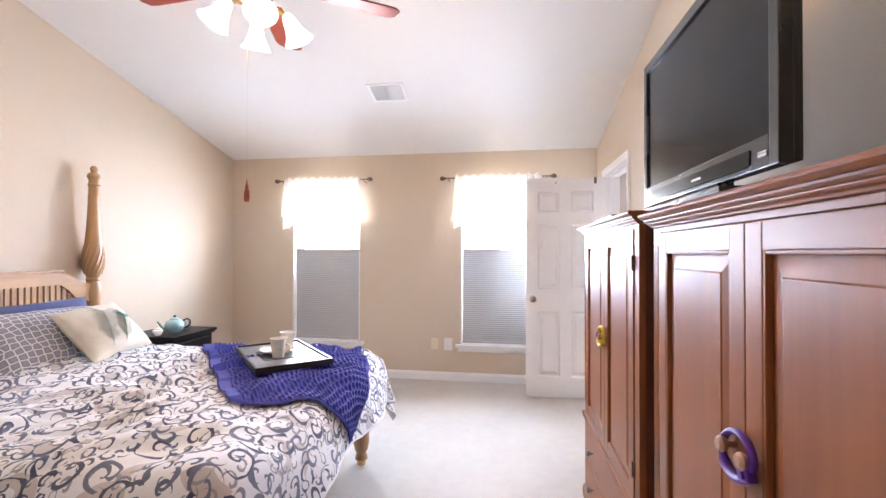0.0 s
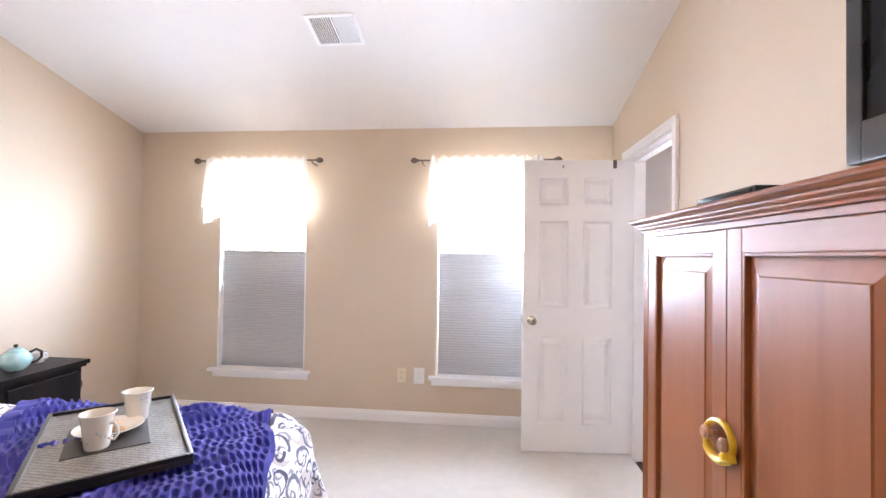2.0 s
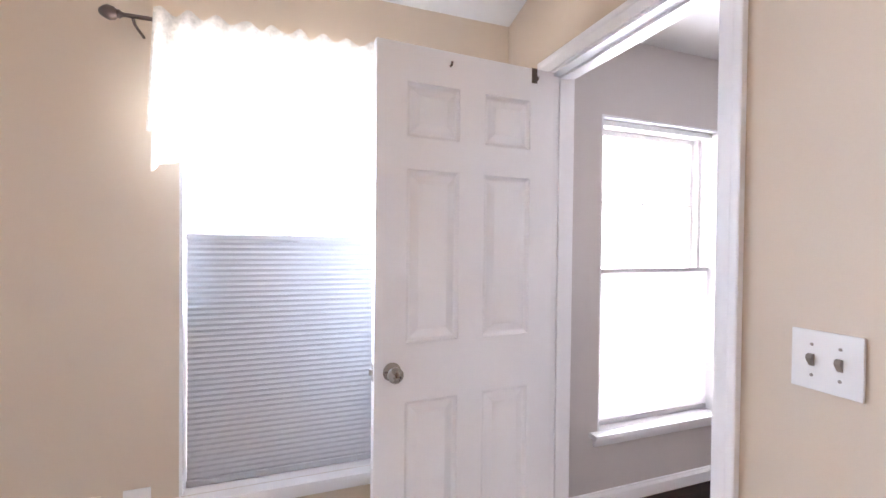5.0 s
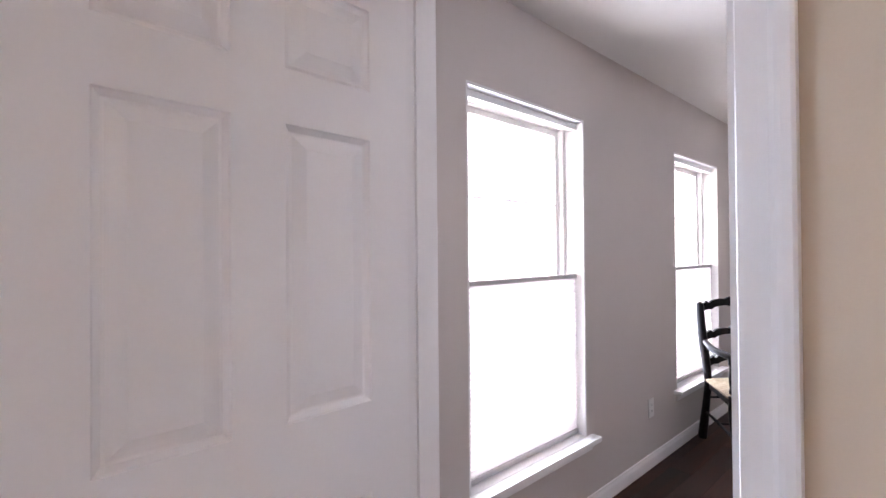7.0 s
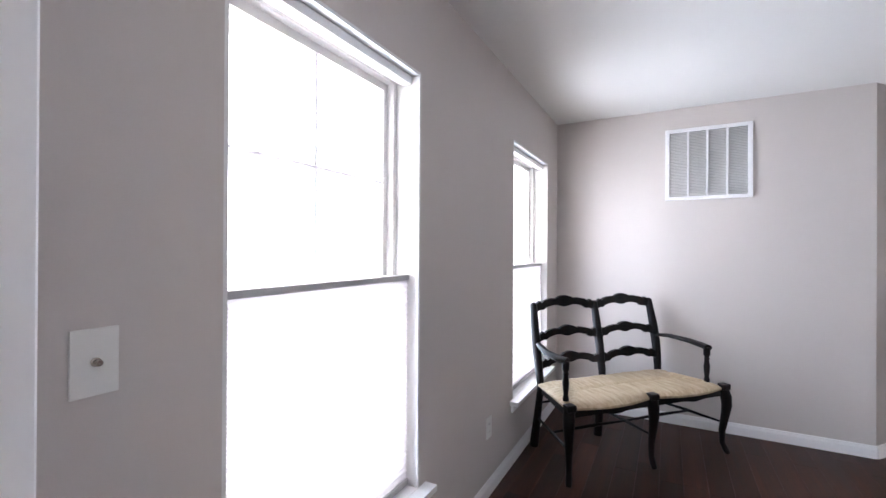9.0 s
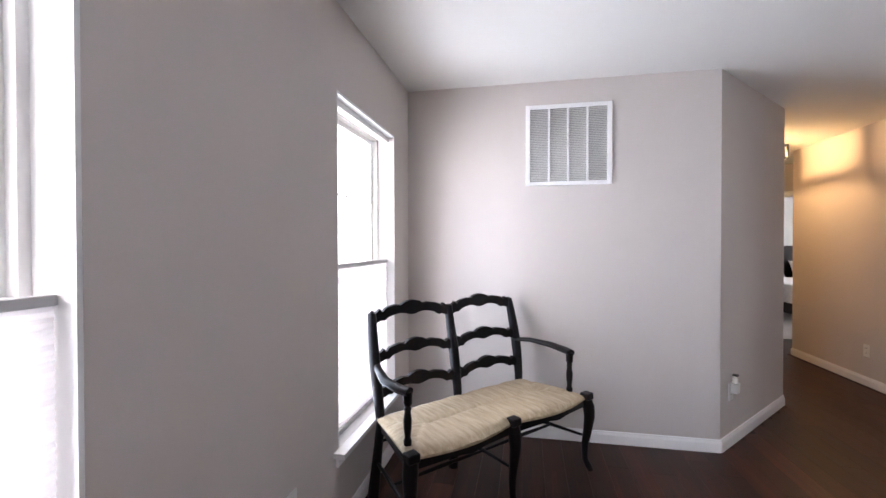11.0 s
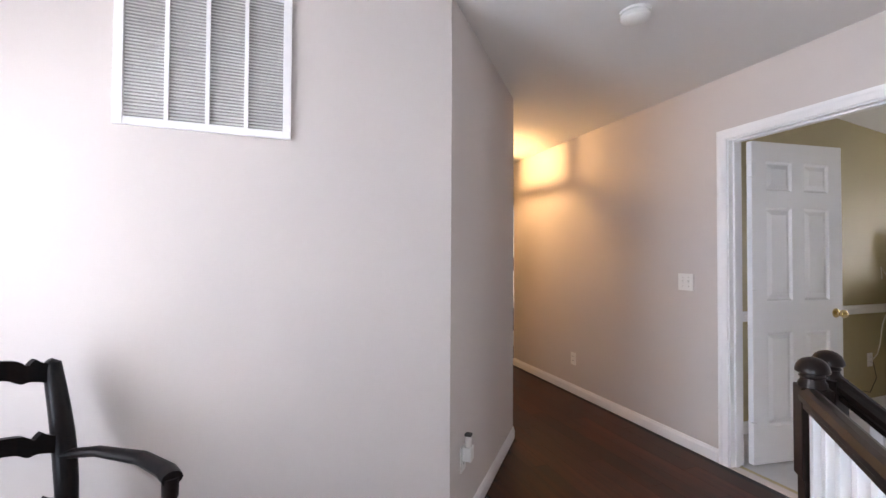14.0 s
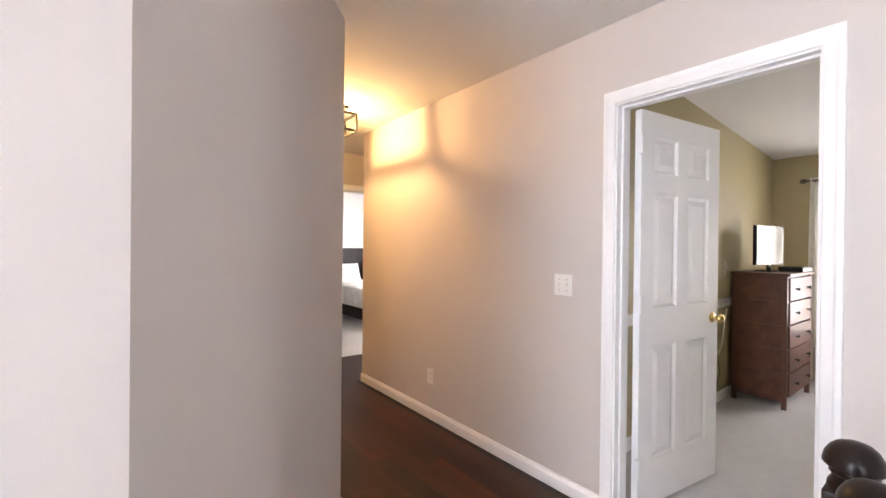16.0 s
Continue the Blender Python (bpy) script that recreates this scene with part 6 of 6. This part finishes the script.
def handrail(p, q, name, label):
    d = Vector(q) - Vector(p)
    at = thing(name, label, "handrail")
    prof = [(-0.020, -0.030), (0.020, -0.030), (0.020, -0.016), (0.030, -0.004), (0.030, 0.010), (0.020, 0.024), (0.008, 0.030), (-0.008, 0.030), (-0.020, 0.024), (-0.030, 0.010), (-0.030, -0.004), (-0.020, -0.016)]
    side = Vector((d.y, -d.x, 0)).normalized()
    up = side.cross(d.normalized())
    bm = bmesh.new()
    rows = [[bm.verts.new(Vector(e) + side * a + up * b) for a, b in prof] for e in (p, q)]
    k = len(prof)
    for i in range(k):
        bm.faces.new((rows[0][i], rows[0][(i + 1) % k], rows[1][(i + 1) % k], rows[1][i]))
    bm.faces.new(rows[0])
    bm.faces.new(rows[1])
    bmesh.ops.recalc_face_normals(bm, faces=bm.faces)
    part("rail", bm, M_DARKRAIL, at)
    return at


M_BALUSTER = plain("white baluster paint", (0.78, 0.78, 0.78), 0.35, vary=0.02)
railA = handrail((4.092, 1.590, 0.875), (3.523, 2.211, 0.875), "handrail", "dark stained handrail over white balusters on the landing")
part("shoe_rail", boxes((-0.028, 0.045, 0.0, 0.028, 0.875, 0.025), bevel=0.004), M_DARKRAIL, railA, "", False, pose(4.124, 1.555, 0, 0, 0, 42.5))
_dir = Vector((3.50 - 4.124, 2.235 - 1.555, 0)).normalized()
for k in range(7):
    q = Vector((4.124, 1.555, 0)) + _dir * (0.105 + 0.104 * k)
    b = thing("baluster", "square white baluster under the dark handrail", "baluster", pose(q.x, q.y, 0.025, 0, 0, -43), "balusters of the landing")
    part("spindle", boxes((-0.0135, -0.0135, 0.0, 0.0135, 0.0135, 0.8225), bevel=0.002), M_BALUSTER, b)
railB = handrail((4.130, 1.392, 0.892), (2.40, 1.392, -0.27), "handrail", "dark stained handrail running down the stair")

# stair going down
M_RISER = plain("white riser paint", (0.76, 0.75, 0.74), 0.4, vary=0.03)
stair = thing("staircase", "dark wood stair with white risers going down from the landing", "stairs", kind="structure")
for k in range(10):
    x1, z = WELL_X - 0.26 * k, -0.185 * (k + 1)
    part("tread", boxes((x1 - 0.26, SOUTH + 0.002, z - 0.03, x1 + 0.02, 1.36, z), bevel=0.004), M_PLANK, stair)
    part("riser", boxes((x1 - 0.002, SOUTH + 0.002, z, x1 + 0.012, 1.36, z + 0.153)), M_RISER, stair)
for k in range(6):
    x = 4.02 - 0.26 * k
    zt = -0.185 * (int((WELL_X - x) / 0.26) + 1)
    b = thing("baluster", "square white baluster on a stair tread", "baluster", pose(x, 1.392, zt), "balusters of the stair")
    top = 0.892 - (4.130 - x) * (0.892 + 0.27) / (4.130 - 2.40) - 0.03
    part("spindle", boxes((-0.016, -0.016, -0.03, 0.016, 0.016, top - zt), bevel=0.002), M_BALUSTER, b)
part("stringer", prism([(4.15, -0.01), (4.15, -0.30), (1.55, -2.15), (1.55, -1.80)], 1.36, 1.42, "y"), M_RISER, stair)
# walls and floor added below to keep stray light out of the open well
structure("wall_well_north", boxes((HALL0, 2.2, -3.0, 3.48, 2.3, -0.25)), M_HALL_WALL, "greige painted wall added to close the stair well", "wall")
structure("wall_well_east", boxes((WELL_X, SOUTH, -3.0, WELL_X + 0.1, 1.53, -0.25)), M_HALL_WALL, "greige painted wall added below the landing", "wall")
structure("wall_well_diagonal", prism([(WELL_X, 1.53), (WELL_X + 0.1, 1.53), (3.58, 2.3), (3.48, 2.2)], -3.0, -0.25), M_HALL_WALL, "greige painted wall added below the landing edge", "wall")
structure("floor_lower", boxes((HALL0, SOUTH, -2.9, WELL_X, 2.2, -2.8)), M_PLANK, "dark floor added at the foot of the stair", "floor")

# plug-in fixture on the diagonal wall
_dp = Vector((VENT_X, CORN_Y, 0)) + Vector((_d.x, _d.y, 0)) * 0.17
_da = math.degrees(math.atan2(_d.y, _d.x))
plate("outlet", pose(_dp.x, _dp.y, 0.36, 0, 0, _da), "outlet", M_PLATE, "white outlet low on the diagonal wall")
plug = thing("plug_in_freshener", "white plug-in air freshener in the outlet", "air freshener", pose(_dp.x, _dp.y, 0.40, 0, 0, _da))
part("body", boxes((-0.026, -0.05, -0.045, 0.026, -0.0085, 0.02), bevel=0.008, seg=3), M_PLATE, plug)
part("bottle", turned([(0.016, 0), (0.018, 0.01), (0.018, 0.035), (0.010, 0.045), (0.010, 0.055), (0, 0.055)], 16, (0, -0.03, 0.02)), M_PORCELAIN, plug, "", True)
part("vent_cap", boxes((-0.016, -0.046, 0.068, 0.016, -0.014, 0.078), bevel=0.003), M_SLOT, plug)

# ---- second bedroom, seen through its doorway ----
def tall_dresser():
    at = thing("chest_of_drawers", "reddish brown pine chest of drawers with dark knobs", "dresser")
    x0, x1, y0, y1, h = 5.03, 5.43, -2.75, -1.985, 1.145
    part("top", boxes((x0 - 0.025, y0 - 0.02, h - 0.025, x1 + 0.005, y1 + 0.02, h), bevel=0.004), M_WALNUT, at)
    k = 5
    for i in range(k):
        c, d = 0.10 + (h - 0.135) * i / k, 0.10 + (h - 0.135) * (i + 1) / k
        part("side_plank", boxes((x0 + 0.03, y1 - 0.016, c + 0.0015, x1 - 0.03, y1 - 0.004, d - 0.0015), bevel=0.002, seg=1), M_WALNUT, at)
    part("carcass", boxes((x0 + 0.02, y0 + 0.01, 0.09, x1 - 0.005, y1 - 0.016, h - 0.025)), M_WALNUT, at)
    for x in (x0, x1 - 0.035):
        for y in (y0, y1 - 0.035):
            part("leg", boxes((x, y, 0.0, x + 0.035, y + 0.035, h - 0.025), bevel=0.003), M_WALNUT_V, at)
    part("base_rail", boxes((x0 + 0.035, y1 - 0.02, 0.065, x1 - 0.035, y1 - 0.003, 0.10), bevel=0.003), M_WALNUT, at)
    for i in range(k):
        c, d = 0.10 + (h - 0.135) * i / k, 0.10 + (h - 0.135) * (i + 1) / k
        dr = part("drawer", boxes((x0 - 0.012, y0 + 0.04, c + 0.006, x0 + 0.02, y1 - 0.04, d - 0.006), bevel=0.005), M_WALNUT, at)
        for y in (y0 + 0.2, y1 - 0.2):
            part("knob", turned([(0.006, 0), (0.006, 0.012), (0.013, 0.02), (0.011, 0.03), (0, 0.032)], 14), M_BLACKMETAL, dr, "dark round knob", True, pose(x0 - 0.012, y, (c + d) / 2, 0, -90, 0))
    tv = thing("television", "small black flat television on the chest of drawers", "television", pose(5.23, -2.30, h, 0, 0, -99))
    part("bezel", boxes((-0.25, 0.0, 0.06, 0.25, 0.03, 0.42), bevel=0.004), M_TVCASE, tv)
    part("screen", boxes((-0.235, -0.003, 0.08, 0.235, 0.0, 0.405)), M_SCREEN_GLOSS, tv, "glossy screen reflecting the window")
    part("stand", boxes((-0.10, -0.05, 0.0, 0.10, 0.09, 0.012), (-0.02, 0.005, 0.012, 0.02, 0.025, 0.07), bevel=0.003), M_TVCASE, tv)
    bx = thing("cable_box", "flat black cable box on the chest of drawers", "cable box")
    part("case", boxes((5.02, -2.72, h, 5.20, -2.40, h + 0.045), bevel=0.003), M_TVCASE, bx)
    part("front_strip", boxes((5.0185, -2.71, h + 0.008, 5.02, -2.41, h + 0.03)), M_PLATE, bx)
    cable = thing("cable", "white cable hanging from the dresser top to the outlet", "cable")
    part("cord", tube([(R2_X - 0.012, -1.90, h - 0.02), (R2_X - 0.02, -1.87, h + 0.09), (R2_X - 0.03, -1.92, h + 0.02)], 0.003, 6), M_PLATE, cable, "", True)
    part("lead", tube([(R2_X - 0.012, -1.95, 0.80), (R2_X - 0.02, -1.88, 0.72), (R2_X - 0.015, -1.85, 0.55), (R2_X - 0.02, -1.80, 0.47), (R2_X - 0.022, -1.73, 0.43)], 0.004, 6), M_PLATE, cable, "", True)
    part("drop", tube([(R2_X - 0.02, -1.73, 0.40), (R2_X - 0.02, -1.78, 0.26), (R2_X - 0.03, -1.66, 0.15), (R2_X - 0.02, -1.55, 0.17)], 0.003, 6), M_SLOT, cable, "", True)


M_WALNUT_V = wood("reddish brown pine leg", (0.065, 0.024, 0.014), (0.13, 0.05, 0.028), (0.20, 0.085, 0.05), 0.45, "z", 0.1, 0.8)
M_SCREEN_GLOSS = plain("glossy screen", (0.01, 0.01, 0.012), 0.08, vary=0.0, relief=0.0, spec=1.0, coat=1.0)
tall_dresser()


def curtain(x0, x1, y, z0, z1):
    at = thing("curtain", "white full-length curtain hanging beside the window", "curtain")
    bm = bmesh.new()
    nx, nz = 90, 14
    rows = []
    for j in range(nz + 1):
        v = j / nz
        rows.append([bm.verts.new((x0 + (x1 - x0) * i / nx + 0.008 * math.sin(v * 3), y + (0.010 + 0.016 * v) * math.sin(i / nx * 46 + 0.5 * math.sin(v * 2)), z1 - (z1 - z0) * v)) for i in range(nx + 1)])
    for p, q in zip(rows, rows[1:]):
        for i in range(nx):
            bm.faces.new((p[i], p[i + 1], q[i + 1], q[i]))
    part("cloth", bm, M_CURTAIN, at, "", True)


curtain(4.62, 5.14, R2_Y + 0.075, 0.015, 2.09)
r2 = thing("curtain_rod", "dark bronze curtain rod with a ball finial", "curtain rod")
part("rod", tube([(3.75, R2_Y + 0.075, 2.06), (5.17, R2_Y + 0.075, 2.06)], 0.010, 10), M_BRONZE, r2, "", True)
part("finial", turned([(0.008, 0), (0.02, 0.012), (0.027, 0.035), (0.02, 0.055), (0, 0.065)], 16), M_BRONZE, r2, "", True, pose(5.165, R2_Y + 0.075, 2.06, 0, 90, 0))
part("bracket", tube([(5.10, R2_Y + 0.002, 2.04), (5.10, R2_Y + 0.075, 2.045)], 0.006, 8), M_BRONZE, r2)

# ---- far bedroom at the end of the hallway ----
far_bed = thing("bed", "black framed bed with white bedding in the far bedroom", "bed")
part("headboard", boxes((11.86, -2.35, 0.35, 11.92, -0.66, 1.30), bevel=0.01), M_BLACK, far_bed)
part("frame", boxes((9.95, -2.32, 0.16, 11.86, -2.27, 0.34), (9.95, -0.74, 0.16, 11.86, -0.69, 0.34), (9.90, -2.32, 0.16, 9.95, -0.69, 0.40), bevel=0.006), M_BLACK, far_bed)
for px in (9.90, 11.86):
    for py in (-2.35, -0.72):
        part("leg", boxes((px, py, 0.0, px + 0.06, py + 0.06, 0.16), bevel=0.004), M_BLACK, far_bed)
mat2 = thing("comforter", "white comforter spread over the far bed", "comforter")
part("cover", boxes((10.0, -2.24, 0.30, 11.84, -0.70, 0.66), bevel=0.09, seg=4), M_WHITEPIL, mat2, "", True)
for py in (-1.9, -1.08):
    pl = thing("pillow", "plump white pillow against the black headboard", "pillow", pose(11.66, py, 0.80, 62, 0, -90), "pillows on the far bed")
    part("case", pillow_bm(0.68, 0.44, 0.18, int(py * 10)), M_WHITEPIL, pl, "", True)

# ---- laminate planks of the landing ----
def plank_rows():
    rnd = random.Random(21)
    w = 0.125
    meshes = {}
    pieces = []

    def crossings(y):
        out = []
        pts = _hall_outline
        for (xa, ya), (xb, yb) in zip(pts, pts[1:] + pts[:1]):
            if (ya <= y) != (yb <= y):
                out.append(xa + (xb - xa) * (y - ya) / (yb - ya))
        return sorted(out)
    y = -2.08
    while y < FRONT - 0.001:
        y1 = min(y + w, FRONT)
        cs = crossings((y + y1) / 2)
        for a, b in zip(cs[::2], cs[1::2]):
            x = a - rnd.uniform(0.1, 1.1)
            while x < b:
                x2 = x + 1.2
                if min(b, x2) - max(a, x) > 0.03:
                    pieces.append((max(a, x), min(b, x2), y, y1))
                x = x2
        y = y1
    for a, b, c, d in pieces:
        ln, wd = round(b - a, 3), round(d - c, 4)
        if (ln, wd) not in meshes:
            bm = boxes((0.0003, 0.0003, -0.008, ln - 0.0003, wd - 0.0003, 0.0))
            bmesh.ops.bevel(bm, geom=[e for e in bm.edges if all(v.co.z > -0.001 for v in e.verts)], offset=0.0007, segments=1, affect="EDGES")
            me = bpy.data.meshes.new("plank")
            bm.to_mesh(me)
            bm.free()
            me.materials.append(M_PLANK)
            meshes[(ln, wd)] = me
        ob = new("plank", meshes[(ln, wd)])
        ob.parent = floor_hall
        ob.location = (a, c, 0)


plank_rows()
structure("trim", boxes((RIGHT - 0.005, D1[0] + 0.018, 0.0, RIGHT + 0.03, D1[1] - 0.018, 0.006), bevel=0.002), M_PLANK, "dark wood threshold strip between carpet and laminate", "threshold")
